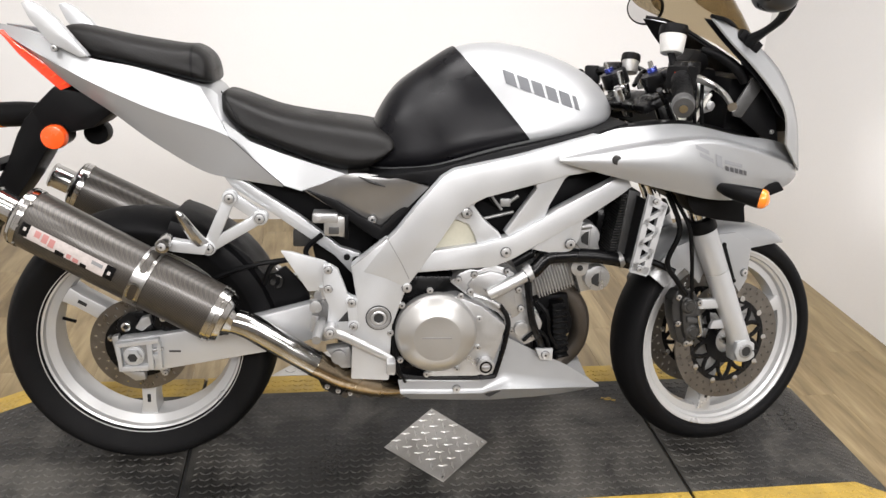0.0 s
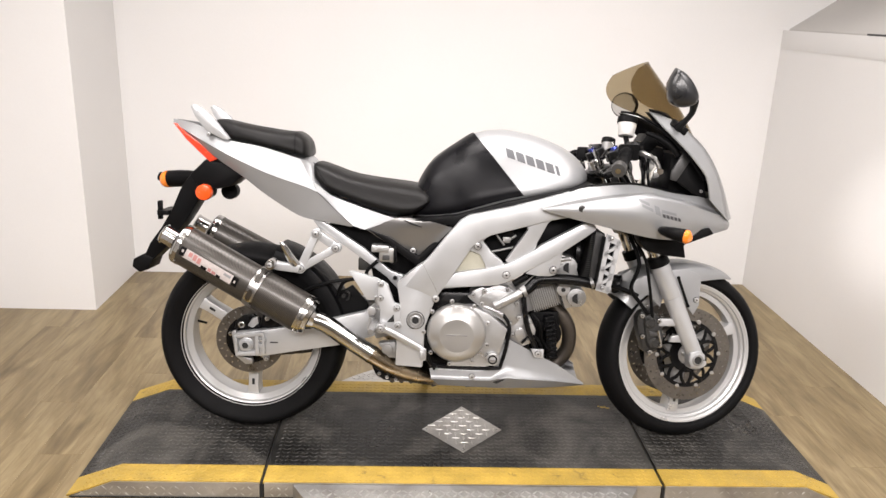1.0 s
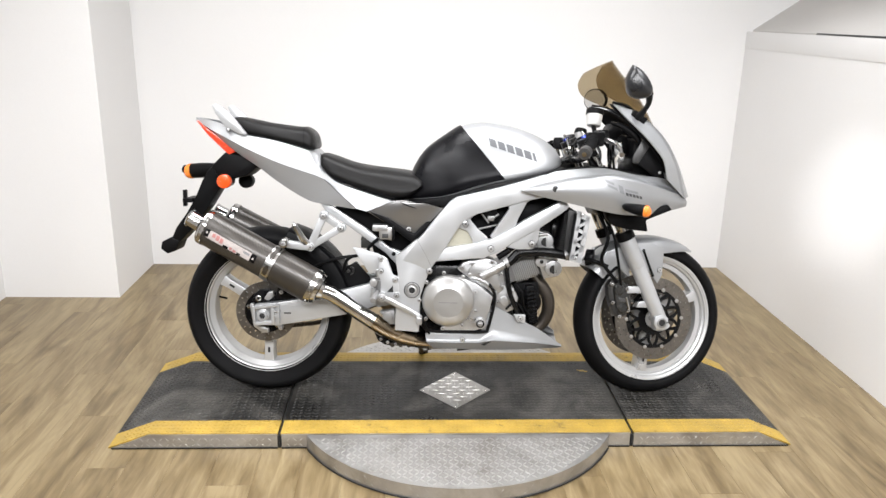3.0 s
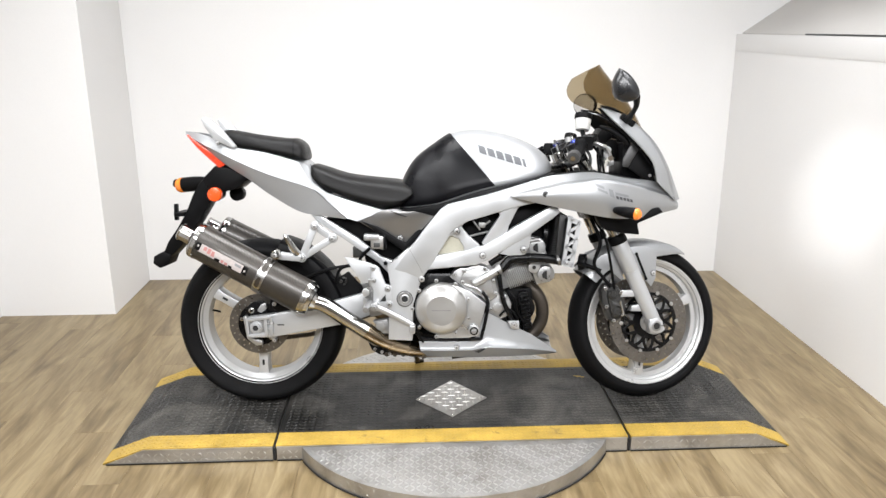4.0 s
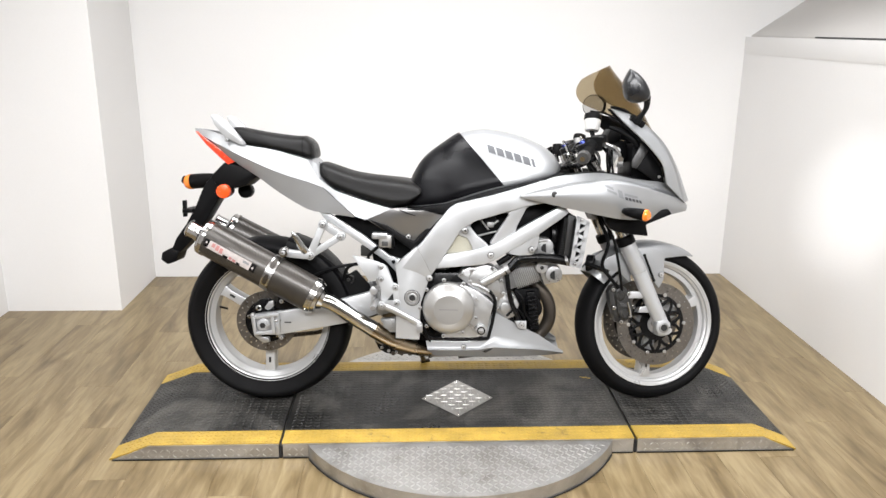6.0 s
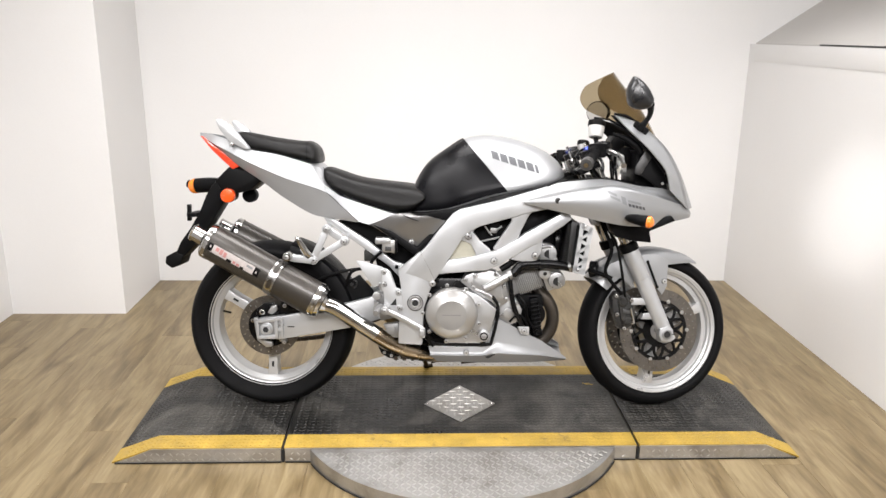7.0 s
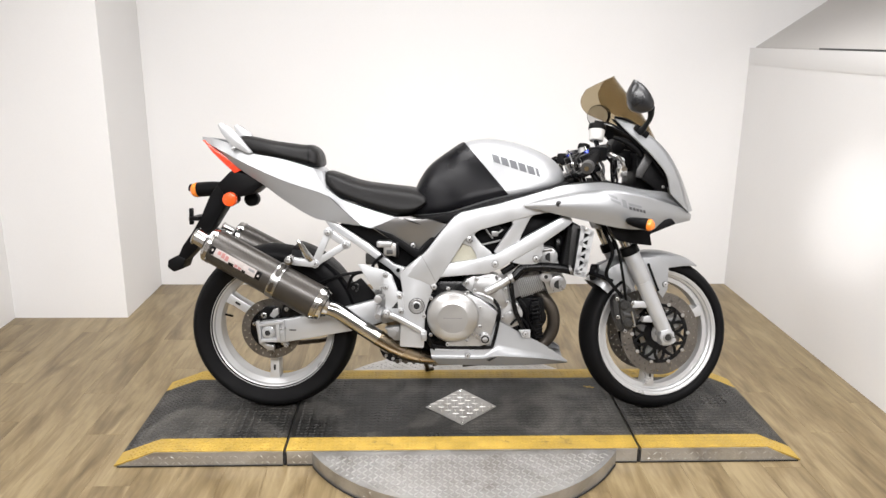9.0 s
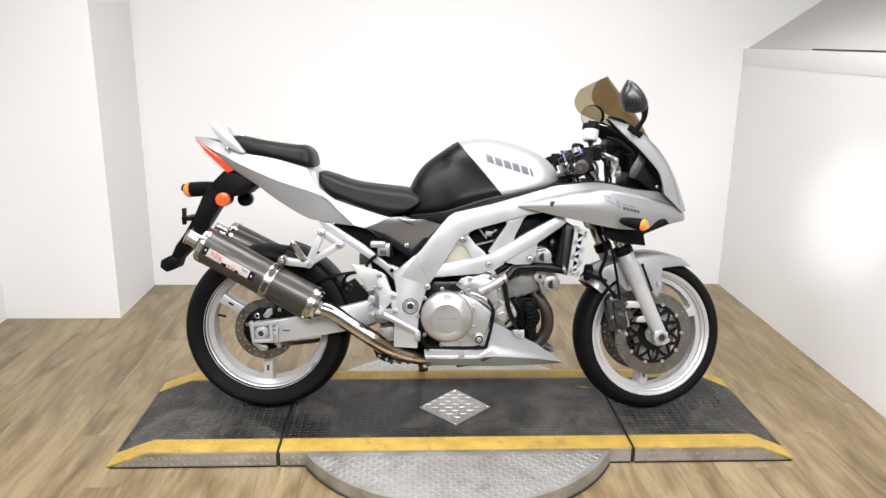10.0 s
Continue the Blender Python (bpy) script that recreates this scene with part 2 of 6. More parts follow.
def mirrored(bm):
    """A copy of bm on the other side of the plane y = 0."""
    out = bm.copy()
    bmesh.ops.transform(out, matrix=Matrix.Diagonal((1, -1, 1, 1)), verts=out.verts)
    bmesh.ops.reverse_faces(out, faces=out.faces)
    return out


def bevel(bm, width, segments=2, angle=25):
    edges = [e for e in bm.edges if len(e.link_faces) == 2 and e.calc_face_angle(0) > radians(angle)]
    bmesh.ops.bevel(bm, geom=edges, offset=width, segments=segments, affect="EDGES", profile=0.6, clamp_overlap=True)
    return bm


def box(x0, x1, y0, y1, z0, z1, r=0.0):
    bm = bmesh.new()
    bmesh.ops.create_cube(bm, size=1, matrix=Matrix.Translation(((x0 + x1) / 2, (y0 + y1) / 2, (z0 + z1) / 2)) @ Matrix.Diagonal((abs(x1 - x0), abs(y1 - y0), abs(z1 - z0), 1)))
    return bevel(bm, r) if r else bm


def prism(points, y0, y1, r=0.0, segments=2):
    """A plate: an outline in x and z, between two depths y."""
    bm = bmesh.new()
    a = [bm.verts.new((x, y0, z)) for x, z in points]
    b = [bm.verts.new((x, y1, z)) for x, z in points]
    bm.faces.new(a)
    bm.faces.new(b[::-1])
    n = len(points)
    for i in range(n):
        bm.faces.new((a[i], b[i], b[(i + 1) % n], a[(i + 1) % n]))
    bmesh.ops.recalc_face_normals(bm, faces=bm.faces)
    return bevel(bm, r, segments) if r else bm


def rod(p, q, r0, r1=None, segments=16, r=0.0):
    p, q = Vector(p), Vector(q)
    bm = bmesh.new()
    m = Matrix.Translation((p + q) / 2) @ (q - p).to_track_quat("Z", "Y").to_matrix().to_4x4()
    bmesh.ops.create_cone(bm, cap_ends=True, segments=segments, radius1=r0, radius2=r0 if r1 is None else r1, depth=(q - p).length, matrix=m)
    return bevel(bm, r, 2, 50) if r else bm


def spline(points, steps=6):
    """A smooth line through points of any width (Catmull-Rom)."""
    pts = [np.array(p, float) for p in points]
    out = []
    for i in range(len(pts) - 1):
        a, b, c, d = pts[max(i - 1, 0)], pts[i], pts[i + 1], pts[min(i + 2, len(pts) - 1)]
        for k in range(steps):
            t = k / steps
            out.append(0.5 * (2 * b + (c - a) * t + (2 * a - 5 * b + 4 * c - d) * t * t + (3 * b - a - 3 * c + d) * t ** 3))
    return out + [pts[-1]]


def skin(rings, closed=True, caps=True):
    bm = bmesh.new()
    rows = [[bm.verts.new(tuple(p)) for p in ring] for ring in rings]
    n = len(rows[0])
    for a, b in zip(rows, rows[1:]):
        for i in range(n if closed else n - 1):
            j = (i + 1) % n
            bm.faces.new((a[i], a[j], b[j], b[i]))
    if caps and closed:
        bm.faces.new(rows[0][::-1])
        bm.faces.new(rows[-1])
    return bm


def tube(points, radius, steps=6, segments=12, smooth=True):
    """A bent pipe; points may carry their own radius as a fourth number."""
    pts = spline([(*p, radius) if len(p) == 3 else p for p in points], steps) if smooth else [np.array((*p, radius) if len(p) == 3 else p, float) for p in points]
    rings, side = [], None
    for i, p in enumerate(pts):
        way = Vector(pts[min(i + 1, len(pts) - 1)][:3]) - Vector(pts[max(i - 1, 0)][:3])
        way.normalize()
        side = (Vector((0, 1, 0)) if side is None and abs(way.y) < 0.9 else Vector((1, 0, 0)) if side is None else side)
        side = (side - way * side.dot(way)).normalized()
        up = way.cross(side)
        rings.append([Vector(p[:3]) + float(p[3]) * (math.cos(a) * side + math.sin(a) * up) for a in np.linspace(0, 2 * math.pi, segments, endpoint=False)])
    return skin(rings)


def lathe(profile, segments=48, centre=(0, 0, 0), closed=False):
    """Turns a profile of (radius, y) round an axle along y through centre."""
    cx, cy, cz = centre
    prof = list(profile) + ([profile[0]] if closed else [])
    return skin([[(cx + r * math.cos(a), cy + y, cz + r * math.sin(a)) for a in np.linspace(0, 2 * math.pi, segments, endpoint=False)] for r, y in prof], True, not closed)


def hull(stations, steps=5, around=28, power=2.6, low=None):
    """A rounded body along x. Stations: x, bottom z, top z, half width, and how far the top narrows (0 to 1)."""
    rings = []
    for x, zb, zt, w, taper in spline(stations, steps):
        ring = []
        for a in np.linspace(0, 2 * math.pi, around, endpoint=False):
            c, s = math.cos(a), math.sin(a)
            n = power if s > 0 else low or power
            u = math.copysign(abs(c) ** (2 / n), c)
            v = math.copysign(abs(s) ** (2 / n), s)
            h = (v + 1) / 2
            ring.append((x, u * w * (1 - taper * h), zb + (zt - zb) * h))
        rings.append(ring)
    return skin(rings)


def cowling(stations, steps=5):
    """A body along x with a crease on its flanks. Stations: x, bottom z, crease z, top z, half width."""
    rings = []
    for x, zb, zc, zt, w in spline(stations, steps):
        half = [(0, zt + 0.004), (0.45 * w, zt + 0.001), (0.70 * w, zt - 0.10 * (zt - zc)), (0.90 * w, zc + 0.40 * (zt - zc)), (w, zc), (0.985 * w, zc - 0.25 * (zc - zb)), (0.945 * w, zc - 0.52 * (zc - zb)), (0.88 * w, zc - 0.76 * (zc - zb)), (0.78 * w, zb + 0.06 * (zc - zb)), (0.60 * w, zb), (0, zb - 0.002)]
        rings.append([(x, -y, z) for y, z in half] + [(x, y, z) for y, z in half[-2:0:-1]])
    return skin(rings)


def sheet(lines, thickness=0.005, steps=5, across=None):
    """A curved panel through several 3D lines that run the same way, with a thickness."""
    grid = [spline(line, steps) for line in lines]
    grid = [list(c) for c in zip(*[spline(col, across or steps) for col in zip(*grid)])]
    bm = skin(grid, False, False)
    bmesh.ops.recalc_face_normals(bm, faces=bm.faces)
    bm.normal_update()
    bmesh.ops.solidify(bm, geom=bm.faces[:], thickness=thickness)
    return bm


def bolt(p, r=0.009, depth=0.006, side=-1):
    x, y, z = p
    head = rod((x, y, z), (x, y + side * depth, z), r, r * 0.9, 12, 0.001)
    # Base ring and socket: dark colour standing in for shade round the head.
    dark = [rod((x, y, z), (x, y + side * 0.0010, z), r * 1.09, None, 12), rod((x, y, z), (x, y + side * (depth + 0.0005), z), r * 0.30, None, 6)]
    for bm in dark:
        for f in bm.faces:
            f.material_index = 1
    return join(head, *dark)


def thing(name, label, category, m=None, group=""):
    ob = new(name)
    ob.empty_display_size = 0.1
    if m is not None:
        ob.matrix_world = m
    return tagged(ob, label, category, group)

# ---- room ----
X0, X1, Y0, Y1, TOP = -2.24, 1.69, -4.6, 1.577, 2.9
HALF = 1.375


def structure(name, bm, mat, label, category):
    return tagged(part(name, bm, mat), label, category, kind="structure")


structure("wall_north", box(X0 - 0.12, 4.2, Y1, Y1 + 0.12, 0, TOP), WALL, "plain white painted back wall", "wall")
structure("wall_west", box(X0 - 0.12, X0, Y0, Y1, 0, TOP), WALL, "plain white painted side wall", "wall")
# Closes the room out of view; its pale tone bounces light onto the motorcycle.
structure("wall_south", box(X0 - 0.12, 4.2, Y0 - 0.12, Y0, 0, TOP), UNSEEN_WALL, "unseen pale painted wall facing the stand, toned to bounce light", "wall")
structure("wall_east_upper", box(4.08, 4.2, Y0, Y1, 0, TOP), WALL, "plain white painted far wall above the ledge", "wall")
structure("wall_east", box(X1, X1 + 0.10, Y0, Y1, 0, HALF), WALL, "white painted half-height side wall with a ledge", "wall")
structure("wall_column", box(X0, -1.667, 1.022, Y1, 0, TOP), WALL, "white boxed-out wall corner beside the bay", "wall")
structure("ceiling", box(X0 - 0.12, 4.2, Y0 - 0.12, Y1 + 0.12, TOP, TOP + 0.1), WALL, "plain white ceiling", "ceiling")
structure("trim", box(X1 - 0.0025, X1 + 0.001, Y0, Y1, HALF - 0.085, HALF + 0.006, 0.001), WALL, "white trim board along the ledge", "trim")
structure("ledge", prism([(X1 + 0.03, HALF + 0.012), (3.9, HALF + 1.48), (3.9, HALF + 1.38), (X1 + 0.03, HALF)], Y0, Y1), GREY_PANEL, "grey sloping panel rising beyond the half wall", "panel")
structure("ledge_strip", box(X1 - 0.002, X1 + 0.034, Y0, 0.82, HALF + 0.007, HALF + 0.0145), INNER, "thin dark strip between the half wall and the sloping panel", "trim")
structure("floor", box(X0 - 0.1, 4.1, Y0, Y1, -0.06, -0.012), DARK_GAP, "light oak laminate plank floor", "floor")
floor = bpy.data.objects["floor"]

# ---- display ramp ----
DZ = 0.055
FY, FI, BI, BY = -0.424, -0.337, 0.146, 0.230
XA, XB, XC, XD = -1.200, -1.062, 1.052, 1.176
JL, JR = -0.622, 0.602
ramp = thing("display_ramp", "low black display ramp with worn yellow painted edges", "ramp")


def strip(name, x0, x1, y0, y1, mat, up=0.0, label=""):
    """A slab of the ramp's top that follows its flat middle and its sloping ends."""
    line = [(XA, 0.004), (XB, DZ), (XC, DZ), (XD, 0.004)]
    xs = sorted({x0, x1} | {x for x, _ in line if x0 < x < x1})
    height = [float(np.interp(x, [a for a, _ in line], [b for _, b in line])) for x in xs]
    out = [(x, z + up) for x, z in zip(xs, height)] + [(x, max(z - 0.006, 0.0)) for x, z in reversed(list(zip(xs, height)))]
    return part(name, prism(out, y0, y1), mat, ramp, label)


for x0, x1 in ((XA, JL - 0.005), (JL + 0.005, JR - 0.005), (JR + 0.005, XD)):
    strip("deck_panel", x0, x1, FI, BI, DECK, label="black anti-slip deck panel")
    strip("edge_stripe", x0, x1, FY, FI, YELLOW, 0.0006, "worn yellow painted edge stripe")
    strip("edge_stripe", x0, x1, BI, BY, YELLOW, 0.0006, "worn yellow painted edge stripe")
for sy in (FY, BY):
    out = 1 if sy > 0 else -1
    for pts in ([(XA + 0.01, 0), (XB, DZ - 0.002), (JL - 0.006, DZ - 0.002), (JL - 0.006, 0)], [(JL + 0.008, 0), (JL + 0.008, DZ - 0.002), (JR - 0.008, DZ - 0.002), (JR - 0.008, 0)], [(JR + 0.006, 0), (JR + 0.006, DZ - 0.002), (XC, DZ - 0.002), (XD - 0.01, 0)]):
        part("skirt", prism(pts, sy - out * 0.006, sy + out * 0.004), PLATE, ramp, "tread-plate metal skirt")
for x in (JL, JR):
    part("joint", box(x - 0.004, x + 0.004, FY - 0.002, BY, 0, DZ - 0.008), DARK_GAP, ramp)

# Thin dark strip along the foot of the front skirts.
for x0, x1 in ((XA + 0.012, JL - 0.006), (JL + 0.008, -0.525), (0.518, JR - 0.008), (JR + 0.006, XD - 0.012)):
    part("base_strip", box(x0, x1, FY - 0.0075, FY - 0.0042, 0.0005, 0.0042), DARK_GAP, ramp, "thin dark strip along the floor")


def lugs(spots, length=0.0135, width=0.0030, height=0.0014):
    """Raised treads: flat-topped lozenges, each at x, y, z and a turn in degrees."""
    verts, faces = [], []
    for x, y, z, turn in spots:
        c, s, n = math.cos(radians(turn)), math.sin(radians(turn)), len(verts)
        for k, h in ((1.0, -0.0005), (0.55, height)):
            for u, v in ((length, 0), (0, width), (-length, 0), (0, -width)):
                verts.append((x + k * (u * c - v * s), y + k * (u * s + v * c), z + h))
        faces += [(n + 4, n + 5, n + 6, n + 7)] + [(n + i, n + (i + 1) % 4, n + 4 + (i + 1) % 4, n + 4 + i) for i in range(4)]
    return verts, faces


def lug_part(name, spots, mat, parent, m=None, **size):
    verts, faces = lugs(spots, **size)
    mesh = bpy.data.meshes.new(name)
    mesh.from_pydata(verts, [], faces)
    mesh.materials.append(mat)
    ob = new(name, mesh)
    ob.parent = parent
    if m is not None:
        ob.matrix_basis = m
    return tagged(ob, kind="stuff")


def lug_grid(x0, x1, y0, y1, step, inside, deep=None, lean=45):
    """Places for treads that lean left and right by turns; with a depth of their own, the rows line up as zigzags."""
    out, rise = [], deep or step
    for i in range(int((x1 - x0) / step) + 1):
        for j in range(int((y1 - y0) / rise) + 1):
            x, y = x0 + i * step, y0 + j * rise
            if inside(x, y):
                out.append((x, y, lean if (i if deep else i + j) % 2 else -lean))
    return out


def ramp_z(x):
    return float(np.interp(x, [XA, XB, XC, XD], [0.004, DZ, DZ, 0.004]))


def over_diamond(x, y, grow=0.0):
    return abs(x + 0.0) / (0.138 + grow) + abs(y + 0.112) / (0.150 + grow) < 1


deck_spots = [(x, y, ramp_z(x), t) for x, y, t in lug_grid(XA + 0.02, XD - 0.02, FI + 0.008, BI - 0.006, 0.0150, lambda x, y: min(abs(x - JL), abs(x - JR)) > 0.014 and not over_diamond(x, y, 0.012), 0.0215, 36)]
lug_part("deck_tread", deck_spots, DECK_WORN, ramp, length=0.0098, width=0.0034, height=0.0021)
stripe_spots = [(x, y, ramp_z(x) + 0.0006, t) for a, b in ((FY, FI), (BI, BY)) for x, y, t in lug_grid(XA + 0.05, XD - 0.05, a + 0.012, b - 0.008, 0.0150, lambda x, y: min(abs(x - JL), abs(x - JR)) > 0.014, 0.0215, 36)]
lug_part("stripe_tread", stripe_spots, YELLOW, ramp, length=0.0095, width=0.0034, height=0.0018)
skirt_spots = [(x, y, 0, t) for x, y, t in lug_grid(XA + 0.05, XD - 0.05, 0.012, DZ - 0.006, 0.0215, lambda x, y: y < ramp_z(x) - 0.008 and min(abs(x - JL), abs(x - JR)) > 0.016 and (abs(x) > 0.53 or y < 0))]
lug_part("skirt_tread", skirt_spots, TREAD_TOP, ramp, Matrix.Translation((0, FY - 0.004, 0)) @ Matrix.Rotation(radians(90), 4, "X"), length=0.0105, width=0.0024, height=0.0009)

rng = random.Random(5)
for cx, cy, size in ((0.527, 0.056, 0.012), (0.543, 0.050, 0.007), (0.513, 0.062, 0.006)):
    bm = bmesh.new()
    base = [bm.verts.new((cx + size * rng.uniform(0.5, 1.2) * math.cos(a), cy + 0.6 * size * rng.uniform(0.5, 1.2) * math.sin(a), DZ)) for a in np.linspace(0, 6.28, 10, endpoint=False)]
    bmesh.ops.extrude_face_region(bm, geom=[bm.faces.new(base)])
    bmesh.ops.translate(bm, vec=(0, 0, 0.0018), verts=[v for v in bm.verts if v not in base])
    part("paint_spot", bm, YELLOW, ramp, "yellow paint drip")

inset = thing("tread_plate_inset", "small diamond-shaped tread plate screwed onto the deck", "tread plate")
DIA = [(-0.137, -0.114), (-0.004, -0.256), (0.136, -0.113), (0.008, 0.043)]
bm = bmesh.new()
low = [bm.verts.new((x, y, DZ)) for x, y in DIA]
bmesh.ops.extrude_face_region(bm, geom=[bm.faces.new(low)])
bmesh.ops.translate(bm, vec=(0, 0, 0.003), verts=[v for v in bm.verts if v not in low])
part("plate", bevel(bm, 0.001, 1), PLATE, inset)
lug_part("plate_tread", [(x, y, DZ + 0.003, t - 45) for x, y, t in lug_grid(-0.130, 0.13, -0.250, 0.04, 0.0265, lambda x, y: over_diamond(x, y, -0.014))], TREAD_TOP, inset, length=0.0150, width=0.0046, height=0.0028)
for x, y in ((-0.122, -0.114), (0.121, -0.113), (-0.003, -0.24), (0.006, 0.028)):
    part("screw", rod((x, y, DZ + 0.003), (x, y, DZ + 0.0048), 0.004, 0.003, 10), STEEL, inset)

table = thing("turntable", "low round turntable of bright tread plate under the ramp", "turntable")
TC, TR = (-0.004, -0.158), 0.590


def half_disc(front, z0, z1, r):
    """The part of the turntable that shows before or behind the ramp."""
    y = FY - 0.0065 if front else BY + 0.0065
    s = math.asin((y - TC[1]) / r)
    a0, a1 = (math.pi - s, 2 * math.pi + s) if front else (s, math.pi - s)
    pts = [(TC[0] + r * math.cos(a), TC[1] + r * math.sin(a)) for a in np.linspace(a0, a1, 60)]
    bm = bmesh.new()
    base = [bm.verts.new((x, yy, z0)) for x, yy in pts]
    bmesh.ops.extrude_face_region(bm, geom=[bm.faces.new(base)])
    bmesh.ops.translate(bm, vec=(0, 0, z1 - z0), verts=[v for v in bm.verts if v not in base])
    return bm


for front in (True, False):
    part("top_plate", half_disc(front, 0.0, DZ - 0.003, TR), PLATE, table, "bright tread-plate top")
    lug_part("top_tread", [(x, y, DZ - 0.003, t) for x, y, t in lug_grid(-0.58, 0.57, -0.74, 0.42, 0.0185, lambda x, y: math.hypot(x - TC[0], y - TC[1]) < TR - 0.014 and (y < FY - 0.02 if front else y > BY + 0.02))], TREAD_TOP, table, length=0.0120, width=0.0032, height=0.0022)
ring = [(TC[0] + (TR + 0.003) * math.cos(a), TC[1] + (TR + 0.003) * math.sin(a), 0.0025) for a in np.linspace(math.pi * 1.16, math.pi * 1.84, 60)]
part("base_strip", tube(ring, 0.0024, 1, 6), DARK_GAP, table, "thin dark strip along the floor")
rim_spots = []
for k in range(int(math.pi * TR / 0.026)):
    a = math.pi + k * 0.026 / TR
    if TC[1] + TR * math.sin(a) < FY - 0.02:
        rim_spots.append(a)
verts, faces = [], []
for n, a in enumerate(rim_spots):
    for row, zz in enumerate((0.014, 0.036)):
        v, f = lugs([(0, 0, 0, 45 if (n + row) % 2 else -45)], 0.010, 0.0022, 0.0004)
        m = Matrix.Translation((TC[0] + TR * math.cos(a), TC[1] + TR * math.sin(a), zz)) @ Matrix.Rotation(a + math.pi / 2, 4, "Z") @ Matrix.Rotation(radians(90), 4, "X")
        base = len(verts)
        verts += [tuple(m @ Vector(p)) for p in v]
        faces += [tuple(base + i for i in q) for q in f]
mesh = bpy.data.meshes.new("rim_tread")
mesh.from_pydata(verts, [], faces)
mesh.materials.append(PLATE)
tread = tagged(new("rim_tread", mesh), kind="stuff")
tread.parent = table

# ---- motorcycle ----
BIKE = pose(0, -0.1015, DZ, 0, 0, -2.99) @ pose(0, 0, 0, -8, 0, 0)
bike = thing("motorcycle", "silver half-faired sport motorcycle leaning on its side stand", "motorcycle", BIKE)
AX = (0.7175, 0, 0.294)
RX = (-0.706, 0, 0.310)
RAKE = Vector((-0.407, 0, 0.9135))
STEER = Matrix.Translation((0.684, 0, 0.3)) @ Matrix.Rotation(radians(8), 4, RAKE) @ Matrix.Translation((-0.684, 0, -0.3))
WHEEL_TURN = Matrix.Translation((0.7258, 0.0353, 0.2976)) @ Matrix.Rotation(radians(13.4), 4, RAKE) @ Matrix.Translation((-0.7175, 0, -0.294))
FORK_TURN = Matrix.Translation((0.715, 0.016, 0.295)) @ Matrix.Rotation(radians(9.5), 4, RAKE) @ Matrix.Translation((-0.7175, 0, -0.294))


def tyre(name, c, radius, width, parent):
    w = width / 2
    prof = [(0.226, -w * 0.72), (0.240, -w * 0.84), (radius - 0.045, -w * 0.985), (radius - 0.030, -w), (radius - 0.018, -w * 0.86), (radius - 0.007, -w * 0.55), (radius, 0), (radius - 0.007, w * 0.55), (radius - 0.018, w * 0.86), (radius - 0.030, w), (radius - 0.045, w * 0.985), (0.240, w * 0.84), (0.226, w * 0.72)]
    return part(name, lathe([tuple(p) for p in spline(prof, 3)], 72, c, True), RUBBER, parent, "black sport tyre", 60)


def wheel(name, c, width, turn, parent, label, dr=0.0):
    hub = part(name, lathe([(0.03, -0.055), (0.048, -0.05), (0.05, 0.0), (0.048, 0.05), (0.03, 0.055)], 32, c), RIM, parent, label)
    w = width / 2
    prof = [(0.243, -w), (0.243, -w + 0.006), (0.229, -w + 0.012), (0.226, -w + 0.03), (0.211, -w * 0.45), (0.211, w * 0.45), (0.226, w - 0.03), (0.229, w - 0.012), (0.243, w - 0.006), (0.243, w), (0.238, w), (0.224, w - 0.010), (0.220, w - 0.026), (0.203, w * 0.45), (0.198, 0), (0.203, -w * 0.45), (0.219, -w + 0.026), (0.2215, -w + 0.0145), (0.228, -w + 0.0105), (0.2295, -w + 0.0035), (0.2345, -w + 0.0025), (0.238, -w)]
    part("rim", lathe([(r + dr, y) for r, y in prof], 72, c, True), RIM, hub)
    for k in range(3):
        a = radians(turn + 120 * k)
        m = Matrix.Translation(c) @ Matrix.Rotation(-a, 4, "Y")
        spoke = prism([(0.035, -0.034), (0.060, -0.024), (0.11, -0.018), (0.17, -0.017), (0.205, -0.021), (0.205, 0.021), (0.17, 0.017), (0.11, 0.018), (0.060, 0.024), (0.035, 0.034)], -0.030, 0.030, 0.006)
        part("spoke", moved(spoke, m), RIM, hub)
        part("spoke_slot", moved(box(0.150, 0.172, -0.0312, -0.020, -0.0045, 0.0045, 0.002), m), DARK_GAP, hub)
    return hub


